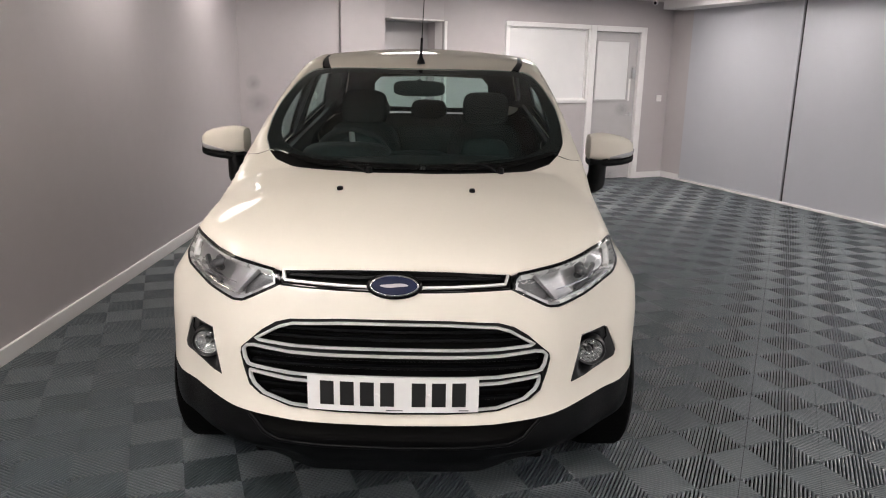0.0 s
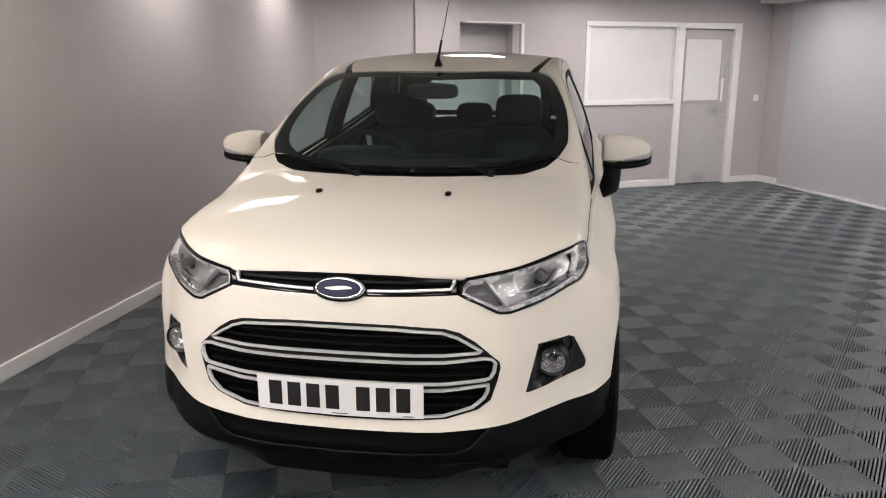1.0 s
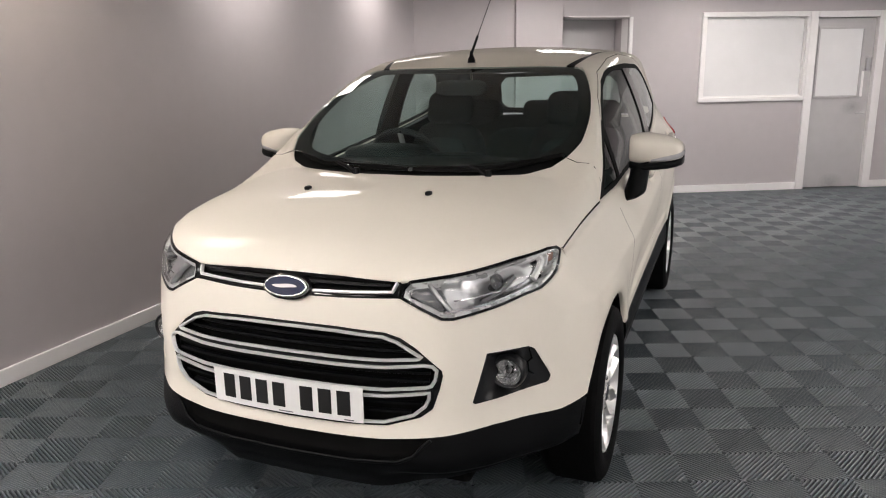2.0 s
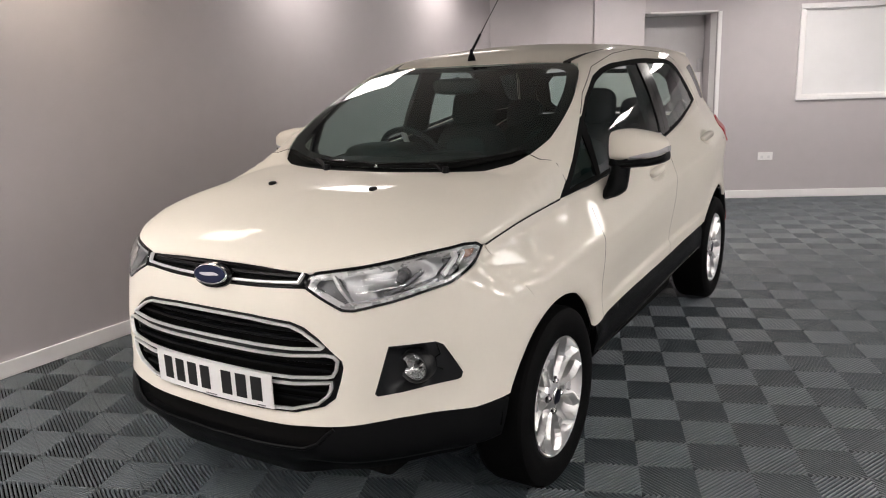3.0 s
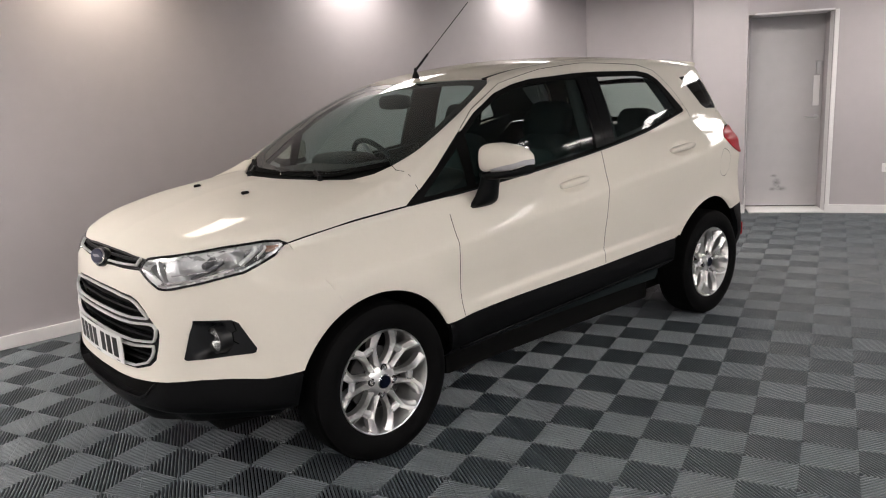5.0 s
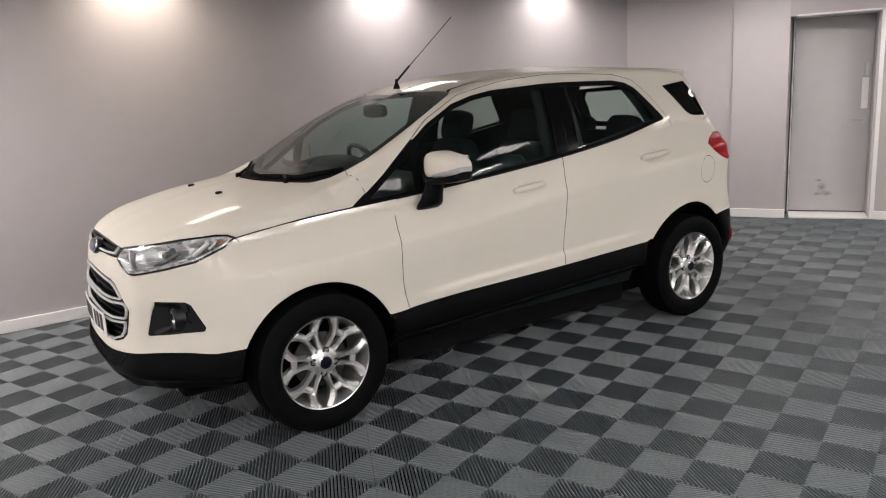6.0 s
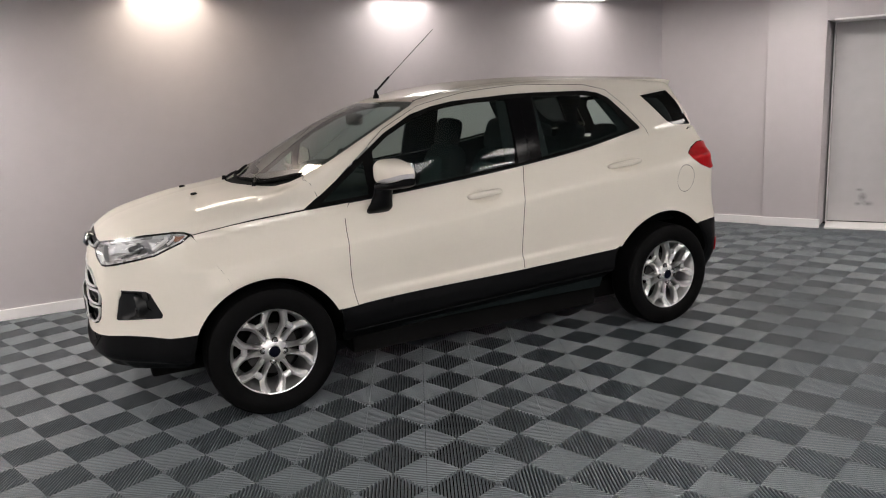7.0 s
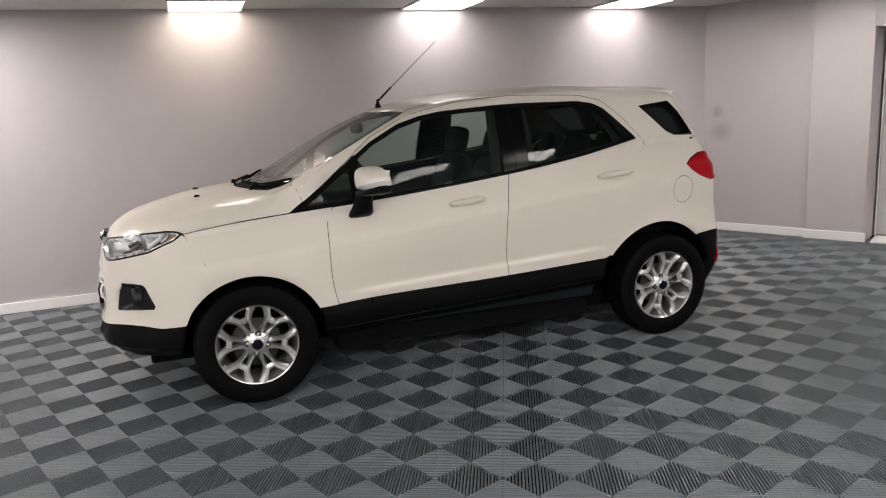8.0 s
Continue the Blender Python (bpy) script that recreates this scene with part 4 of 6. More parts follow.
def build_grille():
    a = mirrored([(0, 0.748), (9.6, 0.747), (17.2, 0.740), (19.5, 0.727), (23.3, 0.686), (22.6, 0.681), (17.5, 0.674), (9, 0.672), (0, 0.672)])
    b = mirrored([(0, 0.650), (9, 0.650), (17.5, 0.653), (23.6, 0.664), (24.9, 0.660), (25.5, 0.648), (25.2, 0.62), (24.6, 0.602), (23.8, 0.598), (17.5, 0.586), (9, 0.583), (0, 0.583)])
    c = mirrored([(0, 0.562), (9, 0.562), (17.5, 0.566), (24.3, 0.582), (24.2, 0.562), (23.6, 0.540), (21.8, 0.512), (17.2, 0.486), (9, 0.478), (0, 0.477)])
    for loop in (a, b, c):
        strip("grille_surround", loop, 0.0090, 0.010, SATIN, grow=-0.006, label="satin silver grille surround")
    gap_ab = mirrored([(0, 0.763), (9.6, 0.762), (17.5, 0.755), (20, 0.742), (22.4, 0.714), (26.2, 0.650), (26.4, 0.630), (25.9, 0.59), (24.8, 0.531), (22.8, 0.503), (17.6, 0.474), (9, 0.466), (0, 0.464)])
    panel("grille_frame", on_front, gap_ab, BLACK_GLOSS, car, holes=[a, b, c], grid=0.03, edge=0.012, grow=-0.008, gap=0.0, label="gloss black grille frame")
    for z, u in ((0.722, 19.8), (0.697, 21.5), (0.636, 24.6), (0.610, 24.4), (0.540, 23.2), (0.512, 21.4)):
        strip("grille_slat", [(-u, z), (0, z - 0.003), (u, z)], 0.012, 0.014, BLACK_TRIM, grow=-0.03, closed=False)
    # upper grille: black slot with a bright lower edge
    panel("upper_grille", on_front, mirrored(UPPER), BLACK_GLOSS, car, holes=[mirrored([(0, 0.894), (10, 0.892), (19.6, 0.887), (18.8, 0.860), (10, 0.853), (0, 0.849)])], grid=0.03, edge=0.012, gap=0.002, grow=-0.004, label="gloss black upper grille")
    line = [(0, 0.8545), (5.4, 0.8560), (10, 0.858), (18.9, 0.866), (19.7, 0.889)]
    strip("upper_grille_chrome", [(-u, v) for u, v in line[::-1]] + line[1:], 0.0080, 0.010, SATIN, grow=-0.003, closed=False, label="satin silver grille strip")
    strip("upper_grille_slat", [(-18.6, 0.876), (0, 0.873), (18.6, 0.876)], 0.010, 0.012, BLACK_TRIM, grow=-0.016, closed=False)
    # oval badge, plain
    bm = bmesh.new()
    centre = Vector((0, -0.760, 0.868))
    tilt = Matrix.Translation(centre) @ Matrix.Rotation(radians(-22), 4, "X")

    def oval(w, h, y0, y1, bev):
        b2 = bmesh.new()
        rings = []
        for ww, hh, y in ((w, h, y0), (w, h, y1 + bev), (w - bev, h - bev, y1)):
            rings.append([b2.verts.new(tilt @ Vector((ww * math.cos(k), y, hh * math.sin(k)))) for k in np.linspace(0, 2 * math.pi, 48, endpoint=False)])
        for p, q in zip(rings, rings[1:]):
            for k in range(48):
                b2.faces.new((p[k], p[(k + 1) % 48], q[(k + 1) % 48], q[k]))
        b2.faces.new(rings[-1])
        return b2
    bm.free()
    badge = part("badge", oval(0.084, 0.040, 0.05, 0.006, 0.006), BLACK_GLOSS, car, "oval badge on the nose", True)
    part("badge_ring", oval(0.0735, 0.0325, 0.012, -0.002, 0.003), CHROME, badge, "chrome oval ring", True)
    part("badge_field", oval(0.0690, 0.0282, 0.006, -0.0035, 0.001), BLUE, badge, "plain dark blue oval field", True)
    bm = bmesh.new()
    rows = []
    for x in np.linspace(-0.042, 0.042, 25):
        h = 0.0055 * (1 - (x / 0.0425) ** 2) ** 0.5
        rows.append([bm.verts.new(tilt @ Vector((x, -0.0050, 0.0016 * math.sin(x * 66) + k * h))) for k in (-1, 1)])
    for p, q in zip(rows, rows[1:]):
        bm.faces.new((p[0], p[1], q[1], q[0]))
    part("badge_mark", bm, INDICATOR, badge, "plain silver lozenge on the badge", True)
    # plate with plain bars
    def bowed(x0, x1, z0, z1, y, thick, n):
        b2 = bmesh.new()
        xs = np.linspace(x0, x1, n)
        rows = [[b2.verts.new((x, y + d + 0.20 * x * x, z)) for x in xs] for d, z in ((0, z0), (0, z1), (thick, z1), (thick, z0))]
        for p, q in zip(rows, rows[1:] + rows[:1]):
            for i in range(n - 1):
                b2.faces.new((p[i], p[i + 1], q[i + 1], q[i]))
        for i in (0, n - 1):
            b2.faces.new([r[i] for r in rows])
        return b2
    plate = part("number_plate", bowed(-0.26, 0.26, 0.482, 0.593, -0.809, 0.004, 15), PLATE_WHITE, car, "white front number plate with black bars")
    xs = [-0.200 + 0.061 * i for i in range(4)] + [0.078 + 0.061 * i for i in range(3)]
    for x in xs:
        part("plate_bar", bowed(x - 0.021, x + 0.021, 0.501, 0.578, -0.8104, 0.0012, 4), INK, plate)
    for x0, x1 in ((-0.02, 0.03), (0.20, 0.23)):
        part("small_bar", bowed(x0, x1, 0.4865, 0.4895, -0.8098, 0.0008, 3), LAMP_GREY, plate)
    for x in (-0.0475, 0.1085):
        bm = bmesh.new()
        blob(bm, (x, -0.809 + 0.2 * x * x, 0.537), (0.010, 0.003, 0.010), 0.9)
        part("plate_screw", bm, WHITE, plate, "", True)
    bm = bmesh.new()
    box(bm, (-0.2, -0.800, 0.50), (0.2, -0.77, 0.575), 0.004)
    part("plate_holder", bm, BLACK_TRIM, car)


def build_lamps():
    for s in (1, -1):
        flip = [(s * u, v) for u, v in LAMP]
        lamp = panel("headlamp", on_front, flip, LENS, car, grid=0.03, edge=0.012, gap=0.002, depth=0.003, label="clear headlamp lens")[0]
        ring = [tuple(np.array(p) / (0.0165, 1)) for p in inset(dense([(u * 0.0165, v) for u, v in flip], 0.012), 0.0075)]
        panel("lamp_seal", on_front, flip, BLACK_GLOSS, lamp, holes=[ring], grid=0.02, edge=0.01, gap=0.0005, grow=-0.002, depth=0.03)
        panel("lamp_bowl", on_front, flip, LAMP_INNER, lamp, grid=0.03, edge=0.015, gap=0.004, grow=-0.065, depth=0.002)
        line = [tuple(np.array(p) / (0.0165, 1)) for p in inset(dense([(u * 0.0165, v) for u, v in flip], 0.012), 0.014)]
        panel("lamp_bezel", on_front, ring, LAMP_SILVER, lamp, holes=[line], grid=0.02, edge=0.01, gap=0.0, grow=-0.006, depth=0.05)
        # hollow main reflector with its bulb shield, inner moulding
        bowl = [(s * u, v) for u, v in ((26.5, 0.888), (32, 0.901), (38, 0.914), (43.2, 0.922), (43.4, 0.895), (41.5, 0.868), (36, 0.838), (30.5, 0.818), (28.0, 0.815))]
        centre = on_front(np.array([(s * 36.0, 0.872)]), -0.03)[0]

        def hollow(p, n, c=centre):
            d = np.linalg.norm((p - c) / np.array((0.11, 0.11, 0.06)), axis=1)
            return p - n * (0.036 * np.clip(1 - d * d, 0, 1))[:, None]
        panel("reflector", on_front, bowl, REFLECTOR, lamp, grid=0.008, edge=0.008, grow=-0.026, gap=0.0, depth=0.03, bend=hollow, label="bright hollow reflector")
        m = Matrix.Translation(centre) @ Vector((s * 0.4, -0.9, 0)).to_track_quat("X", "Z").to_matrix().to_4x4()
        bm = bmesh.new()
        lathe(bm, [(0.0005, 0.012), (0.011, 0.009), (0.015, -0.002), (0.015, -0.03), (0.024, -0.032), (0.024, -0.04)], steps=20)
        bmesh.ops.transform(bm, matrix=m, verts=bm.verts)
        part("bulb_cap", bm, LAMP_GREY, lamp, "", True)
        inner = [(s * u, v) for u, v in ((21.4, 0.876), (25.6, 0.886), (27.2, 0.815), (26.4, 0.806), (21.2, 0.853))]
        panel("lamp_moulding", on_front, inner, LAMP_GREY, lamp, grid=0.02, edge=0.01, grow=-0.035, gap=0.002, depth=0.02)
        guide = [(s * 45.4, 0.930), (s * 45.8, 0.908), (s * 44.2, 0.884), (s * 43.0, 0.868)]
        strip_ob = strip("light_guide", guide, 0.016, 0.016, PLATE_WHITE, grow=-0.03, closed=False)
        strip_ob.parent = lamp
        second = strip("light_guide", [(s * 47.2, 0.932), (s * 47.6, 0.912), (s * 46.2, 0.888)], 0.008, 0.014, PLATE_WHITE, grow=-0.034, closed=False)
        second.parent = lamp
        ledge = strip("reflector_step", [(s * 28.6, 0.836), (s * 32.0, 0.842), (s * 36.5, 0.852)], 0.005, 0.010, CHROME, grow=-0.036, closed=False)
        ledge.parent = lamp
        vane = strip("reflector_vane", [(s * 33.0, 0.826), (s * 36.6, 0.852), (s * 39.5, 0.882)], 0.014, 0.012, LAMP_GREY, grow=-0.040, closed=False)
        vane.parent = lamp
        brow = strip("lamp_brow", [(s * 26.0, 0.894), (s * 33.0, 0.908), (s * 40.5, 0.924)], 0.010, 0.012, LAMP_GREY, grow=-0.020, closed=False)
        brow.parent = lamp
        fin = strip("lamp_fin", [(s * 24.6, 0.886), (s * 26.2, 0.85), (s * 28.4, 0.806)], 0.012, 0.02, REFLECTOR, grow=-0.03, closed=False)
        fin.parent = lamp
        fin = strip("lamp_fin", [(s * 27, 0.808), (s * 34, 0.825), (s * 42, 0.855)], 0.010, 0.02, CHROME, grow=-0.03, closed=False)
        fin.parent = lamp
        turn = [(s * u, v) for u, v in ((47.9, 0.936), (50.2, 0.935), (51.0, 0.922), (49.4, 0.902), (47.9, 0.902), (47.7, 0.918))]
        panel("turn_lens", on_front, turn, AMBER, lamp, grid=0.02, edge=0.01, grow=-0.022, label="amber turn signal lens", depth=0.01)
        # fog lamp in its black corner bezel
        f = [(s * u, v) for u, v in FOG]

        def dish(p, n):
            """Inboard the bezel drops back to a floor square to the road; outboard it keeps the skin."""
            u = np.degrees(np.arctan2(np.abs(p[:, 0]), FOCUS - p[:, 1]))
            deep = step(32.6, 35.2, u) * step(0.538, 0.566, p[:, 2]) * (1 - step(0.655, 0.680, p[:, 2]))
            q = p - n * 0.006
            q[:, 1] += deep * np.clip(-0.552 - q[:, 1], 0, 1)
            return q
        bezel = panel("fog_lamp_bezel", on_front, f, BEZEL, car, grid=0.009, edge=0.008, gap=0.001, depth=0.05, bend=dish, label="black fog lamp bezel")[0]
        ridge = strip("bezel_ridge", [(s * 41.2, 0.672), (s * 41.7, 0.640), (s * 40.9, 0.632), (s * 41.0, 0.600), (s * 42.0, 0.590)], 0.003, 0.004, BLACK_GLOSS, grow=-0.007, closed=False)
        ridge.parent = bezel
        m = Matrix.Translation((s * 0.632, -0.580, 0.606)) @ Vector((s * 0.06, -1, 0)).to_track_quat("X", "Z").to_matrix().to_4x4()

        def turned(name, profile, material, label="", steps=40):
            bm = bmesh.new()
            lathe(bm, profile, steps=steps)
            bmesh.ops.transform(bm, matrix=m, verts=bm.verts)
            return part(name, bm, material, bezel, label, True)
        turned("fog_lamp_pod", [(0.056, -0.075), (0.053, -0.012), (0.050, 0.004), (0.046, 0.008), (0.041, 0.004), (0.0395, -0.012), (0.0395, -0.02)], BEZEL, "black round fog lamp pod")
        turned("fog_reflector", [(0.0005, -0.032), (0.012, -0.030), (0.024, -0.021), (0.034, -0.008), (0.0395, 0.0)], FOG_SILVER, "bright fog lamp reflector")
        turned("fog_lens", [(0.0005, 0.007), (0.02, 0.0055), (0.032, 0.002), (0.0395, -0.002)], LENS, "clear round fog lens")
        turned("bulb_cap", [(0.0005, -0.006), (0.007, -0.008), (0.009, -0.014), (0.009, -0.03)], LAMP_GREY, "", 16)
        for a in range(6):
            bm = bmesh.new()
            k = radians(60 * a + 15)
            blob(bm, (-0.009, 0.024 * math.cos(k), 0.024 * math.sin(k)), (0.010, 0.015, 0.011), 0.7, m, 8, 6)
            part("fog_facet", bm, FOG_SILVER, bezel, "", False)


def build_glass():
    rear = [(x, 0.092 + 0.57 * x * x) for x in (0, 0.1, 0.2, 0.3, 0.4, 0.5, 0.565)]
    half = rear + [(0.612, 0.287), (0.650, 0.39), (0.652, 0.52), (0.642, 0.632), (0.598, 0.815), (0.558, 0.925), (0.538, 0.972), (0.40, 0.948), (0.25, 0.92), (0.12, 0.906), (0, 0.903)]
    outline = mirrored(half)
    screen = panel("windscreen", on_top, outline, SCREEN_GLASS, car, grid=0.06, edge=0.03, gap=0.002, depth=0.004, label="tinted windscreen")[0]
    half = [(0, 0.165), (0.2, 0.18), (0.4, 0.235), (0.50, 0.28), (0.57, 0.36), (0.600, 0.46), (0.592, 0.60), (0.560, 0.76), (0.515, 0.885), (0.46, 0.908), (0.25, 0.868), (0, 0.855)]
    panel("screen_border", on_top, outline, BORDER, screen, holes=[mirrored(soften(half, 1, False))], grid=0.05, edge=0.02, gap=0.003, grow=-0.006, depth=0.002, label="black printed border of the windscreen")
    # door glass and the black pillars round it
    front = [(y, z + 0.018) for y, z in belt(0.62, 1.455, 10)] + [(1.47, 1.30), (1.478, 1.465), (1.30, 1.462), (1.149, 1.450), (1.03, 1.432), (0.90, 1.394), (0.735, 1.312), (0.64, 1.243)]
    back = [(y, z + 0.018) for y, z in belt(1.635, 2.31, 10)] + [(2.205, 1.385), (2.165, 1.425), (2.10, 1.455), (2.02, 1.468), (1.66, 1.472), (1.645, 1.30)]
    dlo = PILLAR + GLASS_TOP[1:] + belt(2.39, 0.25, 20)
    sail = [(0.335, 1.014), (0.575, 1.034), (0.575, 1.192), (0.40, 1.064)]
    frame_holes = [front, back, sail]
    panel("window_trim", on_side, dlo, BORDER, car, holes=frame_holes, grid=0.03, edge=0.015, gap=0.0025, grow=-0.004, both=True, label="black window surround and pillars")
    panel("quarterlight", on_side, sail, GLASS, car, grid=0.05, edge=0.025, gap=-0.003, grow=-0.007, depth=0.003, both=True, label="small fixed front quarterlight")
    for y0, y1 in ((1.484, 1.556), (1.562, 1.640)):
        cover = [(y0 - 0.012, float(BELT_Z(y0)) + 0.012), (y1 - 0.010, float(BELT_Z(y1)) + 0.012), (y1 + 0.004, 1.474), (y0, 1.470)]
        panel("pillar_cover", on_side, cover, PILLAR_BLACK, car, grid=0.03, edge=0.02, gap=0.0, grow=-0.001, depth=0.004, both=True, label="gloss black pillar cover")
    panel("front_door_window", on_side, front, GLASS, car, grid=0.05, edge=0.025, gap=-0.003, grow=-0.007, depth=0.003, both=True, label="tinted front door glass")
    panel("rear_door_window", on_side, back, GLASS, car, grid=0.05, edge=0.025, gap=-0.003, grow=-0.007, depth=0.003, both=True, label="tinted rear door glass")


def build_inside():
    # dark skins behind the outer panels: joints between panels open onto these
    lower = ([(-0.30, 0.91), (0.0, 0.955), (0.235, 0.978)] + belt(0.30, 2.40, 20, 0.012) + [(2.46, 1.19), (2.88, 1.205), (2.955, 1.12), (2.975, 0.95), (2.97, 0.66), (2.80, 0.61)]
             + arc(2.475, 0.325, 0.412, 46, 150, 20) + [(2.07, 0.46), (0.40, 0.43)] + arc(0, HUB, 0.377, 22, 130, 20) + [(-0.28, 0.72)])
    panel("inner_skin", on_side, lower, DARK, car, grid=0.05, edge=0.03, grow=-0.016, gap=0.001, depth=0.004, both=True)
    hood = mirrored([(0, -0.68), (0.36, -0.66), (0.5, -0.60), (0.6, -0.48), (0.66, -0.34), (0.69, -0.1), (0.71, 0.2), (0.70, 0.30), (0.60, 0.25), (0.4, 0.12), (0.2, 0.05), (0, 0.03)])
    panel("hood_lining", on_top, hood, DARK, car, grid=0.06, edge=0.03, grow=-0.018, depth=0.003)
    roof = [(47.5, 0.99), (60, 0.955), (75, 0.92), (90, 0.91)]
    half = list(reversed(roof)) + [(44, 1.2), (43, 1.6), (43, 2.2), (45, 2.7), (60, 2.78), (90, 2.80)]
    panel("headlining", on_round, half + [(180 - u, v) for u, v in reversed(half) if u < 89.9], LINING, car, grid=0.07, edge=0.04, grow=-0.03, depth=0.004, label="pale grey headlining")
    # dark trim inside the rear pillars and along the cant rails
    port = [(2.47, 1.432), (2.69, 1.452), (2.75, 1.395), (2.83, 1.258), (2.70, 1.264), (2.64, 1.29)]
    pillar = [(2.10, 1.515), (2.45, 1.50), (2.78, 1.485), (2.90, 1.22), (2.27, 1.18), (2.225, 1.275), (2.11, 1.440)]
    panel("pillar_trim", on_side, pillar, CABIN, car, holes=[port], grid=0.05, edge=0.03, grow=-0.032, depth=0.004, both=True, label="dark inner pillar trim")
    post = [(1.41, 1.10), (1.44, 1.50), (1.68, 1.50), (1.70, 1.12)]
    panel("pillar_trim", on_side, post, CABIN, car, grid=0.06, edge=0.04, grow=-0.03, depth=0.01, both=True)
    rail = [(0.64, 1.285), (0.74, 1.352), (0.90, 1.432), (1.15, 1.492), (1.50, 1.512), (2.10, 1.505)]
    panel("rail_trim", on_round, to_round(rail) + [(43, 2.10), (43, 1.6), (43, 1.2), (44, 1.0)], CABIN, car, grid=0.05, edge=0.03, grow=-0.026, depth=0.004, both=True, label="dark inner roof rail trim")
    # wheel housings, floor and bulkhead
    for s in (1, -1):
        for y0, z0, r in ((0, HUB, 0.392), (2.475, 0.325, 0.427)):
            bm = bmesh.new()
            rings = [[bm.verts.new((s * x, y0 + r * math.cos(a), z0 + r * math.sin(a))) for a in np.linspace(radians(9), radians(171), 28)] for x in (0.82, 0.80, 0.42)]
            for p, q in zip(rings, rings[1:]):
                for k in range(27):
                    bm.faces.new((p[k], p[k + 1], q[k + 1], q[k]))
            bm.faces.new(rings[-1])
            part("wheel_housing", bm, DARK, car, "", True)
    # underbody as plain blocks, sized to keep light from running under the car
    bm = bmesh.new()
    box(bm, (-0.50, -0.55, 0.19), (0.50, 2.88, 0.27), 0.02)
    box(bm, (-0.70, 0.45, 0.17), (0.70, 2.06, 0.30), 0.02)
    box(bm, (-0.60, 2.10, 0.17), (0.60, 2.98, 0.28), 0.02)
    part("underbody", bm, DARK, car)
    bm = bmesh.new()
    box(bm, (-0.66, 0.42, 0.26), (0.66, 0.46, 0.90), 0.01)
    part("bulkhead", bm, DARK, car)
    # dashboard with binnacle and centre stack
    bm = bmesh.new()
    blob(bm, (0, 0.52, 0.98), (1.36, 0.62, 0.22), 0.45)
    blob(bm, (-0.335, 0.68, 1.075), (0.42, 0.26, 0.13), 0.6)
    blob(bm, (0, 0.72, 1.02), (0.34, 0.22, 0.16), 0.5)
    blob(bm, (0, 0.74, 0.72), (0.30, 0.20, 0.50), 0.4)
    part("dashboard", bm, CABIN, car, "dark moulded dashboard", True)
    # steering wheel on the car's right
    wheel_m = Matrix.Translation((-0.335, 0.905, 1.028)) @ Matrix.Rotation(radians(-62), 4, "X")
    bm = bmesh.new()
    tube(bm, [wheel_m @ Vector((0.185 * math.cos(a), 0.185 * math.sin(a), 0)) for a in np.linspace(0, 2 * math.pi, 40, endpoint=False)], 0.015, True, 10, up=Vector((0, 0.9, 0.45)))
    sw = part("steering_wheel", bm, CABIN, car, "dark steering wheel", True)
    bm = bmesh.new()
    blob(bm, (0, 0, -0.01), (0.17, 0.13, 0.06), 0.6, wheel_m)
    part("steering_hub", bm, CABIN, sw, "", True)
    for a in (0, 180, 270):
        bm = bmesh.new()
        p = Vector((math.cos(radians(a)), math.sin(radians(a)), 0))
        tube(bm, [wheel_m @ (p * 0.06), wheel_m @ (p * 0.18)], 0.014, False, 8)
        part("steering_spoke", bm, SATIN if a == 270 else CABIN, sw, "", True)
    # seats
    def seat(x, y, wide, rear=False):
        lean = Matrix.Translation((x, y, 0.58)) @ Matrix.Rotation(radians(-16), 4, "X")
        bm = bmesh.new()
        blob(bm, (x, y - 0.24, 0.56), (wide, 0.54, 0.20), 0.45)
        base = part("seat_cushion", bm, FABRIC, car, "charcoal fabric seat cushion", True)
        bm = bmesh.new()
        blob(bm, (0, 0.02, 0.30), (wide * 0.96, 0.17, 0.64), 0.45, lean, shape=lambda p: Vector((p.x * (1 - 0.12 * max(0, p.z) / 0.3), p.y, p.z)))
        back = part("seat_backrest", bm, FABRIC, car, "charcoal fabric backrest", True)
        bm = bmesh.new()
        blob(bm, (0, -0.055, 0.27), (wide * 0.60, 0.06, 0.50), 0.5, lean)
        part("seat_insert", bm, FABRIC_PALE, back, "grey fabric seat insert", True)
        return lean

    def headrest(lean, x=0, h=0.70, w=0.27):
        bm = bmesh.new()
        blob(bm, (x, 0.0, h), (w, 0.11, 0.20), 0.5, lean)
        hr = part("headrest", bm, FABRIC, car, "charcoal headrest", True)
        for k in (-0.06, 0.06):
            bm = bmesh.new()
            tube(bm, [lean @ Vector((x + k, 0.01, h - 0.17)), lean @ Vector((x + k, 0.01, h - 0.05))], 0.006, False, 8)
            part("headrest_post", bm, STEEL, hr, "", True)

    for x in (-0.36, 0.36):
        headrest(seat(x, 1.42, 0.50))
    lean = seat(0, 2.22, 1.22, True)
    for x in (-0.40, 0, 0.40):
        headrest(lean, x, 0.615, 0.25)
    # interior mirror and its mount
    bm = bmesh.new()
    blob(bm, (0, 0.80, 1.395), (0.25, 0.045, 0.075), 0.55)
    mirror = part("interior_mirror", bm, CABIN, car, "dark interior mirror", True)
    bm = bmesh.new()
    tube(bm, [(0, 0.805, 1.395), (0, 0.80, 1.415), (0, 0.815, 1.432)], 0.012, False, 8)
    part("mirror_stalk", bm, CABIN, mirror, "", True)
    # inner door trim
    trim = belt(0.48, 2.36, 16, -0.012) + [(2.30, 0.80), (2.08, 0.62), (2.05, 0.30), (0.48, 0.30)]
    panel("door_trim", on_side, trim, CABIN, car, grid=0.08, edge=0.05, grow=-0.07, depth=0.02, both=True, label="dark inner door trim")
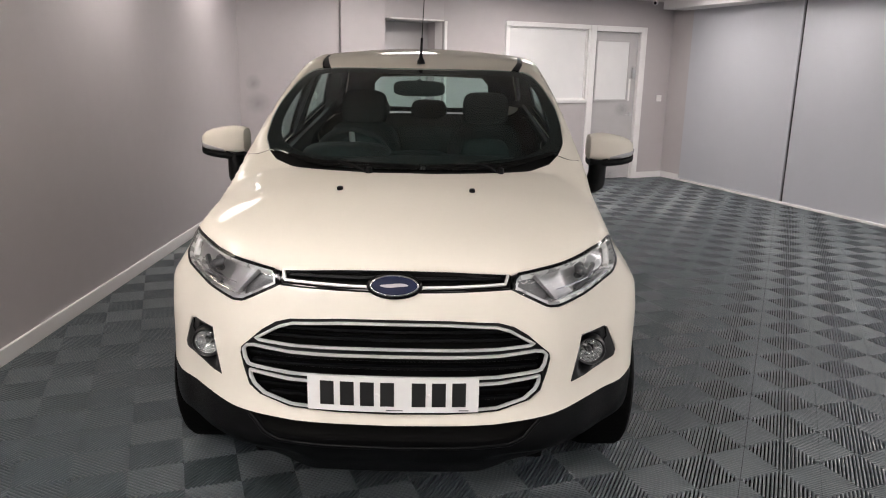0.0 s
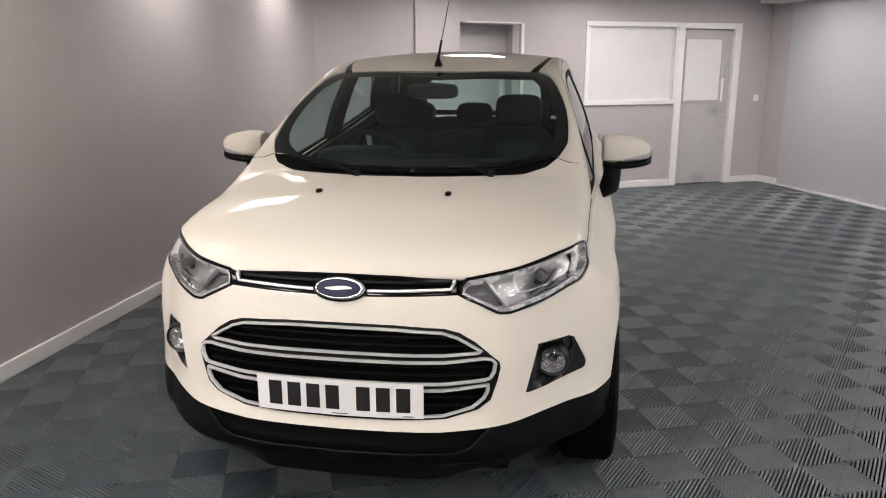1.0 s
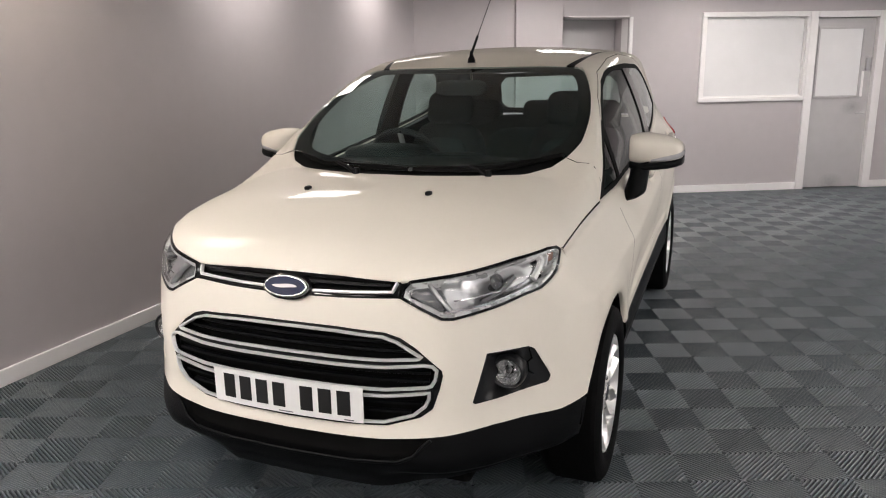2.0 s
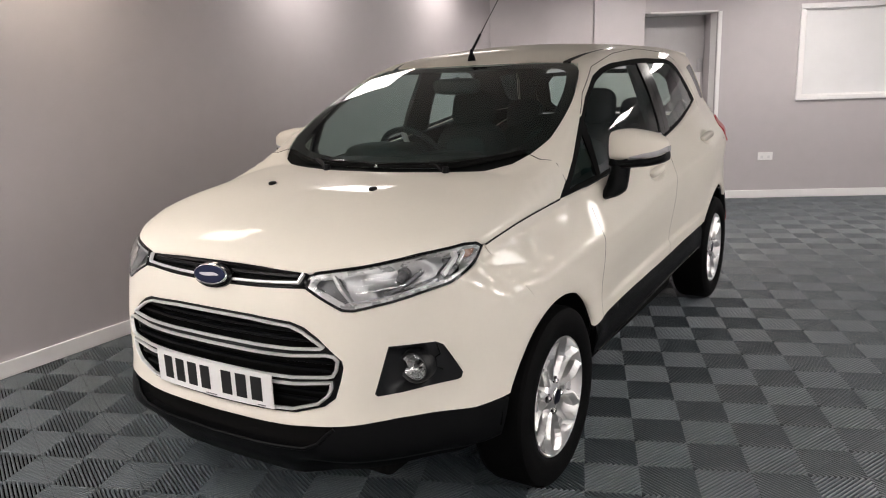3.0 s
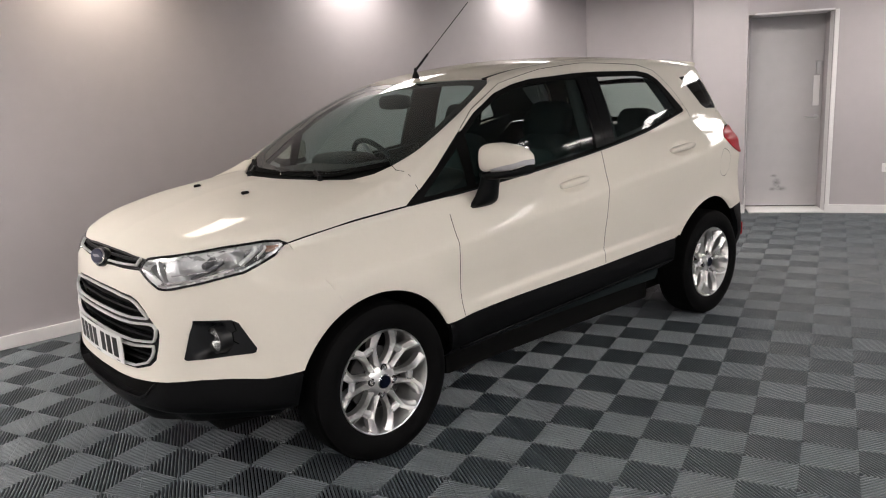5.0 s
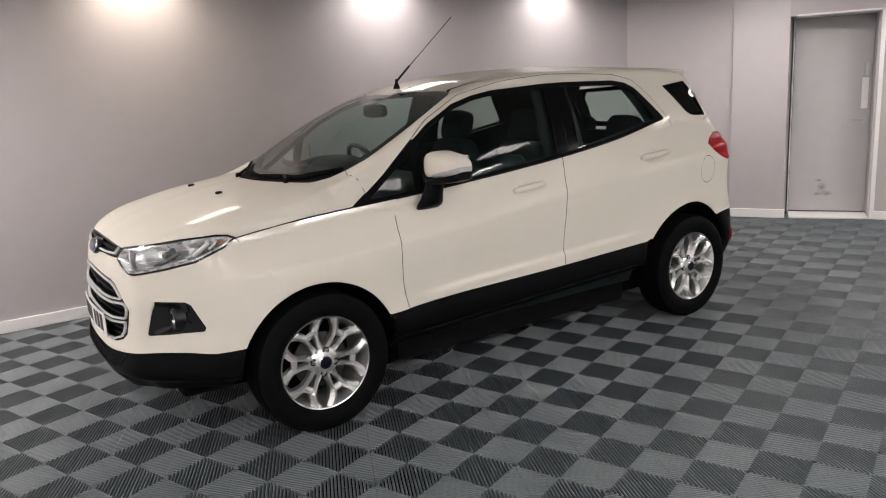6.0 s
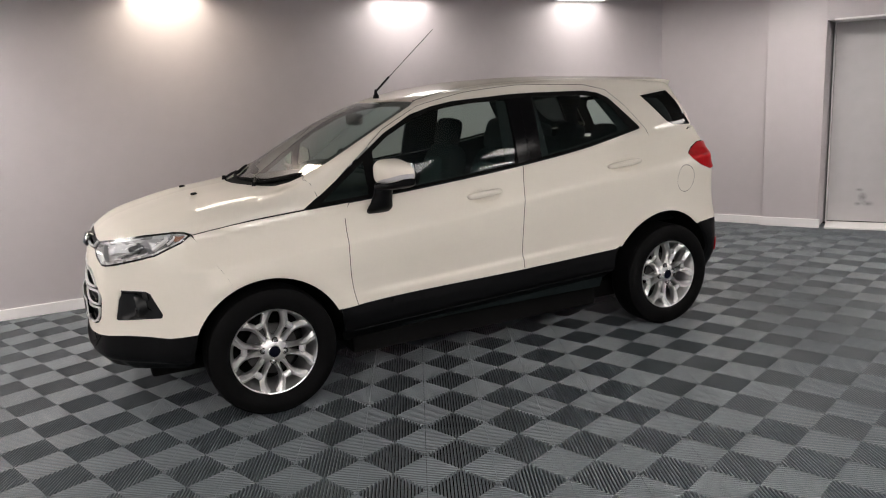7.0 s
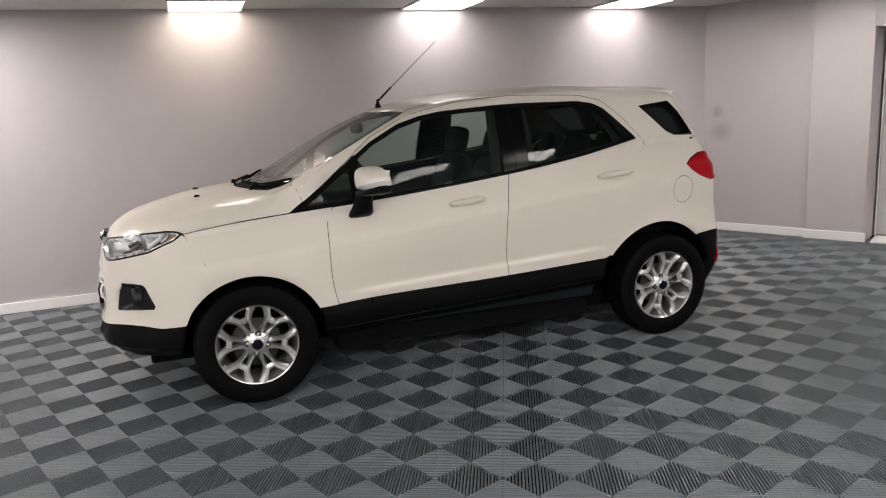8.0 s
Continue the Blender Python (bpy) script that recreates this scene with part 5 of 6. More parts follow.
    panel("tailgate_trim", on_back, mirrored([(0, 1.13), (0.62, 1.13), (0.72, 0.95), (0.70, 0.66), (0, 0.64)]), CABIN, car, grid=0.08, edge=0.04, grow=-0.03, depth=0.004)
    bm = bmesh.new()
    box(bm, (-0.62, 2.36, 0.62), (0.62, 2.80, 0.66), 0.01)
    part("parcel_shelf", bm, CABIN, car)


def build_fittings():
    # door mirrors
    for s in (1, -1):
        # sections from the door outwards: x, front, back, top, bottom
        SECT = ((0.806, 0.625, 0.712, 1.188, 1.098), (0.812, 0.600, 0.726, 1.201, 1.088), (0.838, 0.582, 0.735, 1.209, 1.084), (0.880, 0.572, 0.738, 1.212, 1.084), (0.925, 0.577, 0.738, 1.206, 1.088),
                (0.965, 0.588, 0.738, 1.198, 1.092), (0.995, 0.602, 0.737, 1.186, 1.098), (1.014, 0.622, 0.733, 1.172, 1.104), (1.022, 0.650, 0.726, 1.158, 1.110))

        def loft(rows, top, low):
            """A closed shell through rounded sections; top and low pick each section's upper and lower level."""
            bm = bmesh.new()
            rings = []
            for row in rows:
                x, y0, y1 = row[:3]
                z1, z0 = top(row), low(row)
                ring = []
                for a in np.linspace(0, 2 * math.pi, 28, endpoint=False):
                    c, d = math.cos(a), math.sin(a)
                    ring.append(bm.verts.new((s * x, (y0 + y1) / 2 + (y1 - y0) / 2 * math.copysign(abs(c) ** 0.62, c), (z0 + z1) / 2 + (z1 - z0) / 2 * math.copysign(abs(d) ** 0.62, d))))
                rings.append(ring)
            for p, q in zip(rings, rings[1:]):
                for k in range(28):
                    bm.faces.new((p[k], p[(k + 1) % 28], q[(k + 1) % 28], q[k]))
            bm.faces.new(rings[0])
            bm.faces.new(rings[-1])
            return bm
        housing = part("door_mirror", loft(SECT, lambda r: r[3], lambda r: r[4]), PAINT, car, "cream-white door mirror with black foot", True)
        under = [(x + 0.001 + 0.002 * (k == len(SECT) - 2), y0 - 0.001, y1 + 0.001, z1, z0) for k, (x, y0, y1, z1, z0) in enumerate(SECT[1:])]
        part("mirror_underside", loft(under, lambda r: r[4] + 0.010, lambda r: r[4] - 0.026), BLACK_TRIM, housing, "black lower mirror shell", True)
        # a lens that wraps round the housing's outer end
        trace = []
        for x in np.linspace(0.900, 1.022, 16):
            y0, y1, z1, z0 = (float(np.interp(x, [r[0] for r in SECT], [r[k] for r in SECT])) for k in (1, 2, 3, 4))
            trace.append((x, y0, y1, z0, z1))
        bm = bmesh.new()
        rows = []
        for f in (0.0, 0.05, 0.5, 0.95, 1.0):
            row = []
            for k, (x, y0, y1, z0, z1) in enumerate(trace):
                z = z0 + 0.009 + 0.022 * f * min(1.0, 0.55 + 0.06 * k)
                d = min(0.98, abs(2 * (z - z0) / (z1 - z0) - 1))
                y = (y0 + y1) / 2 - (y1 - y0) / 2 * (1 - d ** 3.2) ** (1 / 3.2)
                row.append((x + 0.001, y + (0.004 if f in (0.0, 1.0) else -0.0025), z))
            x, y, z = row[-1]
            x += 0.0005 if f in (0.0, 1.0) else 0.004
            row += [(x, y + k * (0.722 - y), z) for k in (0.08, 0.4, 0.7, 1.0)] + [(x - 0.008, 0.727, z)]
            rows.append([bm.verts.new((s * q[0], q[1], q[2])) for q in row])
        for p, q in zip(rows, rows[1:]):
            for k in range(len(p) - 1):
                bm.faces.new((p[k], p[k + 1], q[k + 1], q[k]))
        part("mirror_indicator", bm, INDICATOR, housing, "clear indicator strip", True)
        bm = bmesh.new()
        rings = []
        for (x, y, z), (rx, ry) in (((0.808, 0.602, 0.934), (0.012, 0.030)), ((0.822, 0.602, 0.940), (0.036, 0.054)), ((0.830, 0.603, 0.952), (0.049, 0.066)), ((0.835, 0.606, 0.966), (0.051, 0.067)), ((0.845, 0.613, 0.998), (0.045, 0.057)),
                                    ((0.853, 0.623, 1.045), (0.040, 0.049)), ((0.864, 0.636, 1.092), (0.048, 0.058))):
            rings.append([bm.verts.new((s * (x + rx * math.cos(a)), y + ry * math.sin(a), z + 0.25 * rx * math.cos(a))) for a in np.linspace(0, 2 * math.pi, 20, endpoint=False)])
        for p, q in zip(rings, rings[1:]):
            for k in range(20):
                bm.faces.new((p[k], p[(k + 1) % 20], q[(k + 1) % 20], q[k]))
        for r in (rings[0], rings[-1]):
            bm.faces.new(r)
        part("mirror_foot", bm, BLACK_TRIM, housing, "black mirror foot", True)
        bm = bmesh.new()
        box(bm, (s * 0.825 - 0.0, 0.728, 1.11) if s > 0 else (-0.985, 0.728, 1.11), (0.985, 0.738, 1.19) if s > 0 else (-0.825, 0.738, 1.19), 0.004)
        part("mirror_glass", bm, MIRROR, housing, "mirror glass")
        # door handles over shallow cups
        for y0, y1, z0, z1 in ((1.10, 1.335, 0.958, 0.978), (2.03, 2.30, 1.040, 1.062)):
            ym, zm = (y0 + y1) / 2, (z0 + z1) / 2
            x = float(on_side(np.array([(ym, zm)]))[0][0])
            bm = bmesh.new()
            blob(bm, (s * (x + (0.001 if y0 < 2 else 0.007)), ym, zm + 0.004), (0.040, y1 - y0 - 0.018, 0.034), 0.62, Matrix.Translation((0, ym, zm)) @ Matrix.Rotation(math.atan2(z1 - z0, y1 - y0), 4, "X") @ Matrix.Translation((0, -ym, -zm)), 32, 12)
            part("door_handle", bm, PAINT, car, "cream-white door handle", True)
    # aerial
    bm = bmesh.new()
    lathe(bm, [(0.001, 0.045), (0.007, 0.042), (0.010, 0.02), (0.018, 0.004), (0.020, -0.012)], "z", (0, 0.952, 1.523), 20)
    aerial = part("aerial", bm, BLACK_TRIM, car, "black whip aerial on the roof", True)
    bm = bmesh.new()
    tube(bm, [(0, 0.955, 1.555), (0, 1.045, 1.637)], 0.0065, False, 8)
    part("aerial_coil", bm, BLACK_TRIM, aerial, "", True)
    bm = bmesh.new()
    tube(bm, [(0, 1.040, 1.632), (0, 1.36, 1.915)], 0.0022, False, 6)
    part("aerial_rod", bm, BLACK_TRIM, aerial, "", True)
    # washer jets
    for x in (-0.24, 0.24):
        z = float(on_top(np.array([(x, -0.212)]))[0][2])
        bm = bmesh.new()
        blob(bm, (x, -0.212, z + 0.004), (0.022, 0.034, 0.016), 0.7)
        part("washer_jet", bm, BLACK_TRIM, car, "", True)
    # scuttle panel and wipers
    half = [(0, 0.010), (0.2, 0.036), (0.4, 0.115), (0.58, 0.23), (0.63, 0.285), (0.58, 0.325), (0.4, 0.225), (0.2, 0.145), (0, 0.125)]
    panel("scuttle", on_top, mirrored(half), BORDER, car, grid=0.03, edge=0.02, grow=-0.012, gap=0.0, label="black scuttle panel")
    bm = bmesh.new()
    blob(bm, (-0.630, 0.290, 1.090), (0.040, 0.070, 0.050), 0.6, None, 16, 10)
    part("scuttle_end", bm, BLACK_TRIM, car, "black rubber end of the scuttle", True)
    for x0, x1, pivot in ((-0.52, 0.04, (-0.16, 0.02)), (0.06, 0.60, (0.36, 0.085))):
        xs = np.linspace(x0, x1, 16)
        blade = on_top(np.column_stack((xs, 0.066 + 0.60 * xs * xs)), 0.010)
        foot = on_top(np.array([pivot]), -0.02)[0]
        mid = blade[6]
        bm = bmesh.new()
        tube(bm, [tuple(foot), tuple(foot + (-0.02, 0.008, 0.026)), tuple((foot + mid) / 2 + (0, 0, 0.022)), tuple(mid + (0, 0, 0.014))], 0.008, False, 8)
        arm = part("wiper", bm, BLACK_TRIM, car, "black windscreen wiper", True)
        bm = bmesh.new()
        lathe(bm, [(0.0005, 0.030), (0.010, 0.028), (0.013, 0.02), (0.015, -0.02)], "z", tuple(foot + (0, 0, 0.014)), 14)
        part("wiper_pivot", bm, BLACK_TRIM, arm, "", True)
        bm = bmesh.new()
        tube(bm, [tuple(q) for q in blade], 0.007, False, 8)
        part("wiper_blade", bm, BORDER, arm, "", True)
        bm = bmesh.new()
        spine = [q + (0, 0, 0.010 * math.sin(math.pi * i / 15) ** 0.5 + 0.002) for i, q in enumerate(blade)]
        tube(bm, [tuple(q) for q in spine], 0.0045, False, 6)
        part("wiper_spine", bm, BORDER, arm, "", True)


def build_wheel():
    """One wheel at the origin, its face towards +x; twelve spokes in six pairs."""
    w = new("wheel", None)
    bm = bmesh.new()
    lathe(bm, [(0.205, -0.10), (0.218, -0.108), (0.25, -0.112), (0.29, -0.108), (0.314, -0.09), (0.3195, -0.07), (0.3215, -0.03), (0.3215, 0.03),
               (0.3195, 0.062), (0.314, 0.082), (0.296, 0.094), (0.27, 0.098), (0.245, 0.096), (0.225, 0.088), (0.212, 0.076), (0.206, 0.06)], steps=72)
    tyre = part("tyre", bm, RUBBER, w, "black rubber tyre", True)
    bm = bmesh.new()
    for x in (-0.055, -0.02, 0.02, 0.055):
        lathe(bm, [(0.322, x - 0.014), (0.322, x + 0.014)], steps=72)
    part("tread", bm, RUBBER, tyre)
    bm = bmesh.new()
    lathe(bm, [(0.2135, 0.072), (0.2160, 0.080), (0.2135, 0.085), (0.2095, 0.083), (0.2060, 0.068), (0.200, 0.045), (0.190, 0.02), (0.186, -0.09)], steps=72)
    part("rim", bm, ALLOY, w, "silver alloy rim barrel", True)
    bm = bmesh.new()
    lathe(bm, [(0.073, 0.028), (0.070, 0.048), (0.064, 0.056), (0.052, 0.061), (0.036, 0.068), (0.030, 0.068), (0.028, 0.050)], steps=48)
    part("wheel_hub", bm, ALLOY, w, "", True)
    # radius, inner and outer edge of a bar off the pair's middle line
    BAR = ((0.060, 0.0020, 0.0270), (0.075, 0.0040, 0.0310), (0.100, 0.0095, 0.0297), (0.122, 0.0130, 0.0332), (0.142, 0.0125, 0.0405), (0.156, 0.0130, 0.0487),
           (0.170, 0.0215, 0.0587), (0.183, 0.0315, 0.0700), (0.1965, 0.0400, 0.0840), (0.2085, 0.0450, 0.0945))
    for k in range(6):
        turn = radians(113 + 60 * k)
        along_r, across = Vector((0, math.cos(turn), math.sin(turn))), Vector((0, -math.sin(turn), math.cos(turn)))
        for flip in (1, -1):
            bm = bmesh.new()
            rows = []
            for r, t0, t1 in BAR:
                h = 0.050 + 0.022 * (r / 0.2) ** 2
                wide = t1 - t0
                row = []
                for f, dh in ((0, -0.036), (0.02, -0.008), (0.26, 0.0030), (0.48, 0.0125), (0.60, 0.0125), (0.98, -0.006), (1, -0.036)):
                    t = t0 + f * wide
                    u = math.sqrt(max(r * r - t * t, 1e-9))
                    row.append(bm.verts.new(Vector((h + dh, 0, 0)) + along_r * u + across * (flip * t)))
                rows.append(row)
            for p, q in zip(rows, rows[1:]):
                for i in range(6):
                    bm.faces.new((p[i], p[i + 1], q[i + 1], q[i]))
            part("spoke", bm, ALLOY, w)
        bm = bmesh.new()
        rows = []
        for r, dh in ((0.127, -0.010), (0.131, -0.001), (0.144, 0.003), (0.152, 0.001), (0.160, -0.010)):
            h = 0.050 + 0.022 * (r / 0.2) ** 2
            rows.append([bm.verts.new(Vector((h + dh + d, 0, 0)) + along_r * r + across * t) for t, d in ((-0.019, 0), (0.019, 0))])
        for p, q in zip(rows, rows[1:]):
            bm.faces.new((p[0], p[1], q[1], q[0]))
        part("spoke_bridge", bm, LAMP_SILVER, w)
    bm = bmesh.new()
    lathe(bm, [(0.027, 0.05), (0.027, 0.074), (0.024, 0.077), (0.0005, 0.0785)], steps=32)
    cap = part("centre_cap", bm, CAP_BLUE, w, "dark blue centre cap", True)
    bm = bmesh.new()
    lathe(bm, [(0.031, 0.05), (0.031, 0.073), (0.0275, 0.076), (0.027, 0.070)], steps=32)
    part("cap_ring", bm, CHROME, cap, "", True)
    for k in range(4):
        a = radians(80 + 90 * k)
        bm = bmesh.new()
        lathe(bm, [(0.0005, 0.074), (0.0075, 0.073), (0.0095, 0.069), (0.0105, 0.052)], centre=(0, 0.054 * math.cos(a), 0.054 * math.sin(a)), steps=6)
        nut = part("wheel_nut", bm, CHROME, w)
        # a dark raised ring stands in for the shade of the nut's pocket
        bm = bmesh.new()
        lathe(bm, [(0.0165, 0.0585), (0.0160, 0.0630), (0.0105, 0.0636)], centre=(0, 0.054 * math.cos(a), 0.054 * math.sin(a)), steps=20)
        part("nut_pocket_shade", bm, BRAKE, w, "", True)
    bm = bmesh.new()
    lathe(bm, [(0.13, 0.0), (0.13, 0.012), (0.07, 0.02), (0.05, 0.03)], steps=48)
    part("brake_disc", bm, BRAKE, w, "dark brake disc", True)
    bm = bmesh.new()
    lathe(bm, [(0.186, -0.088), (0.0005, -0.088)], steps=48)
    part("wheel_back", bm, DARK, w)
    w.parent = car
    tagged(w, "silver alloy wheel with black tyre")
    return w


build_shell()
build_front()
build_grille()
build_lamps()
build_glass()
build_inside()
build_fittings()
wheel = build_wheel()
TRACK = 0.768
wheel.matrix_basis = pose(TRACK, AXLE_F, HUB + 0.006)
copy_thing(wheel, pose(TRACK, AXLE_R, HUB + 0.006, 20, 0, 0))
copy_thing(wheel, pose(-TRACK, AXLE_F, HUB + 0.006, 0, 0, 180))
copy_thing(wheel, pose(-TRACK, AXLE_R, HUB + 0.006, 0, 0, 180))


# ---- doors, window and small fittings of the room ----
def build_openings():
    m = wall_frame(WB, A23)
    # office window: white frame, mullion edge and filmed pane
    win = empty("window_1", m)
    tagged(win, "white-framed office window with filmed white glass", "window", kind="structure")

    def bar(owner, name, lo, hi, material, bevel=0.004, label=""):
        bm = bmesh.new()
        box(bm, lo, hi, bevel)
        return part(name, bm, material, owner, label)
    for lo, hi in (((0.85, -0.022, 2.00), (2.125, 0.06, 2.055)), ((0.85, -0.022, 1.055), (2.125, 0.06, 1.105)), ((0.85, -0.022, 1.106), (0.905, 0.06, 1.999)), ((2.095, -0.022, 1.106), (2.125, 0.06, 1.999))):
        bar(win, "window_frame", lo, hi, WHITE)
    for lo, hi in (((0.906, 0.012, 1.984), (2.094, 0.05, 1.999)), ((0.906, 0.012, 1.106), (2.094, 0.05, 1.120)), ((0.906, 0.012, 1.121), (0.920, 0.05, 1.983)), ((2.080, 0.012, 1.121), (2.094, 0.05, 1.983))):
        bar(win, "glazing_bead", lo, hi, WHITE, 0.003)
    bar(win, "pane", (0.915, 0.028, 1.115), (2.085, 0.036, 1.99), FROST, 0)
    # office door
    door = empty("door_1", m)
    tagged(door, "closed grey office door with filmed glass in a white frame", "door", kind="structure")
    for lo, hi in (((2.128, -0.022, 0.0), (2.222, 0.08, 2.055)), ((2.962, -0.022, 0.0), (3.060, 0.08, 2.055)), ((2.223, -0.022, 1.985), (2.961, 0.08, 2.055))):
        bar(door, "door_frame", lo, hi, WHITE)
    bar(door, "leaf", (2.226, 0.03, 0.012), (2.958, 0.07, 1.980), DOOR_GREY, 0.003)
    for lo, hi in (((2.262, 0.018, 1.858), (2.830, 0.031, 1.885)), ((2.262, 0.018, 1.070), (2.830, 0.031, 1.097)), ((2.262, 0.018, 1.098), (2.286, 0.031, 1.857)), ((2.806, 0.018, 1.098), (2.830, 0.031, 1.857))):
        bar(door, "glazing_bead", lo, hi, DOOR_GREY, 0.003)
    bar(door, "pane", (2.287, 0.024, 1.099), (2.805, 0.029, 1.856), FROST, 0)
    bar(door, "keypad_lock", (2.872, -0.004, 1.38), (2.918, 0.03, 1.53), STEEL, 0.008, "grey keypad lock")
    bar(door, "push_plate", (2.842, 0.024, 1.08), (2.872, 0.031, 1.375), WHITE, 0.002, "pale push plate")
    lever(m, 2.905, 0.03, 0.892, -1, door)
    for x, z, w, h in ((2.60, 0.06, 0.36, 0.24), (2.76, 0.96, 0.30, 0.20)):
        bm = bmesh.new()
        blob(bm, (x, 0.030, z), (w, 0.0016, h), 0.9)
        part("grime", bm, FAINT, door, "soft dark grime", True)
    # recessed door beside the column
    col_b = along(COL, ACOL, COL_WIDE).to_2d()
    m2 = wall_frame(along(col_b, A23, 0.0, -0.36).to_2d(), math.atan2(WB.y - col_b.y, WB.x - col_b.x))
    wide = (WB - col_b).length
    door = empty("door_2", m2)
    tagged(door, "closed plain grey door with keypad in a recess", "door", kind="structure")
    bar(door, "leaf", (0.018, 0.0, 0.02), (wide - 0.045, 0.044, 2.01), DOOR_GREY, 0.003)
    bar(door, "door_frame", (wide - 0.040, -0.378, 0.0), (wide - 0.002, 0.05, 2.018), WHITE)
    bar(door, "door_frame", (0.001, -0.012, 0.0), (0.014, 0.05, 2.018), WHITE)
    bar(door, "door_frame", (0.015, -0.365, 2.012), (wide - 0.041, 0.05, 2.03), WHITE)
    bar(door, "threshold", (0.015, -0.365, -0.012), (wide - 0.042, -0.002, 0.012), WHITE, 0.002)
    bar(door, "keypad_lock", (wide - 0.118, -0.030, 1.40), (wide - 0.070, 0.0, 1.54), STEEL, 0.010, "grey keypad lock")
    bar(door, "push_plate", (wide - 0.135, -0.006, 1.08), (wide - 0.075, 0.0, 1.39), WHITE, 0.002, "pale push plate")
    lever(m2, wide - 0.095, 0.0, 0.965, -1, door)
    for x, z, w, h in ((0.30, 0.345, 0.09, 0.04), (0.33, 0.27, 0.10, 0.12), (0.38, 0.205, 0.13, 0.06), (0.29, 0.20, 0.08, 0.05)):
        bm = bmesh.new()
        blob(bm, (x, 0.0, z), (w, 0.0016, h), 0.9)
        part("scuff_mark", bm, STAIN, door, "dull grey scuff", True)
    # light switch and double socket
    for name, lo, hi, label in (("light_switch", (3.328, -0.010, 1.070), (3.414, -0.0005, 1.156), "white plastic light switch on the grey wall"),
                                ("wall_socket", (0.495, -0.010, 0.418), (0.652, -0.0005, 0.506), "white double socket low on the grey wall")):
        ob = empty(name, m)
        tagged(ob, label, name.replace("_", " "))
        bar(ob, "face_plate", lo, hi, WHITE, 0.004)
        mid = [(a + b) / 2 for a, b in zip(lo, hi)]
        if name == "light_switch":
            bar(ob, "rocker", (mid[0] - 0.012, -0.014, mid[2] - 0.018), (mid[0] + 0.012, -0.009, mid[2] + 0.018), WHITE, 0.003)
        else:
            for x in (-0.036, 0.036):
                bar(ob, "outlet", (mid[0] + x - 0.014, -0.0104, mid[2] - 0.025), (mid[0] + x + 0.014, -0.0096, mid[2] + 0.005), FROST, 0)
                bar(ob, "rocker", (mid[0] + x * 0.55 - 0.006, -0.0135, mid[2] + 0.018), (mid[0] + x * 0.55 + 0.006, -0.0095, mid[2] + 0.034), WHITE, 0.002)
    # dark smudge on the return wall
    d = along(COL, ACOL, 0.0, -0.05).to_2d() - LEFT_B
    m3 = wall_frame(LEFT_B, math.atan2(d.y, d.x))
    for x, z, w, h in ((0.15, 1.285, 0.18, 0.20), (0.19, 1.075, 0.30, 0.26)):
        bm = bmesh.new()
        blob(bm, (0, 0, 0), (w, 0.0016, h), 1.0)
        ob = part("wall_smudge", bm, FAINT, None, "", True)
        ob.matrix_world = m3 @ Matrix.Translation((x, 0, z))
        tagged(ob, "faint grey smudge on the return wall", "smudge", kind="structure")
    # small ceiling camera
    dome = empty("ceiling_camera", pose(2.80, 7.32, CEILING))
    tagged(dome, "small white camera with a dark lens under the ceiling", "camera")
    bm = bmesh.new()
    lathe(bm, [(0.0005, -0.030), (0.046, -0.028), (0.052, -0.020), (0.054, -0.001)], "z", (0, 0, 0), 24)
    part("mount", bm, WHITE, dome, "", True)
    bm = bmesh.new()
    blob(bm, (0, 0, -0.048), (0.074, 0.074, 0.060), 1.0, None, 20, 12)
    part("ball", bm, WHITE, dome, "", True)
    bm = bmesh.new()
    blob(bm, (-0.012, -0.030, -0.052), (0.040, 0.024, 0.040), 1.0, None, 16, 10)
    part("lens", bm, BLACK_GLOSS, dome, "dark lens", True)


def lever(m, x, y, z, way, owner):
    """A round rose with a lever handle."""
    bm = bmesh.new()
    tube(bm, [(x, y, z), (x, y - 0.012, z)], 0.025, False, 20, up=Vector((1, 0, 0)))
    tube(bm, [(x, y - 0.010, z), (x, y - 0.045, z), (x + way * 0.02, y - 0.052, z), (x + way * 0.12, y - 0.052, z)], 0.0085, False, 10)
    part("lever_handle", bm, STEEL, owner, "brushed steel lever handle", True)


build_openings()


# ---- floor tiles: ribbed squares, each tile of four, laid square to the long wall ----
TILE_SIZE, TURN_TILES, ORIGIN = 0.3966, radians(20.88), Vector((2.115, 0.830))


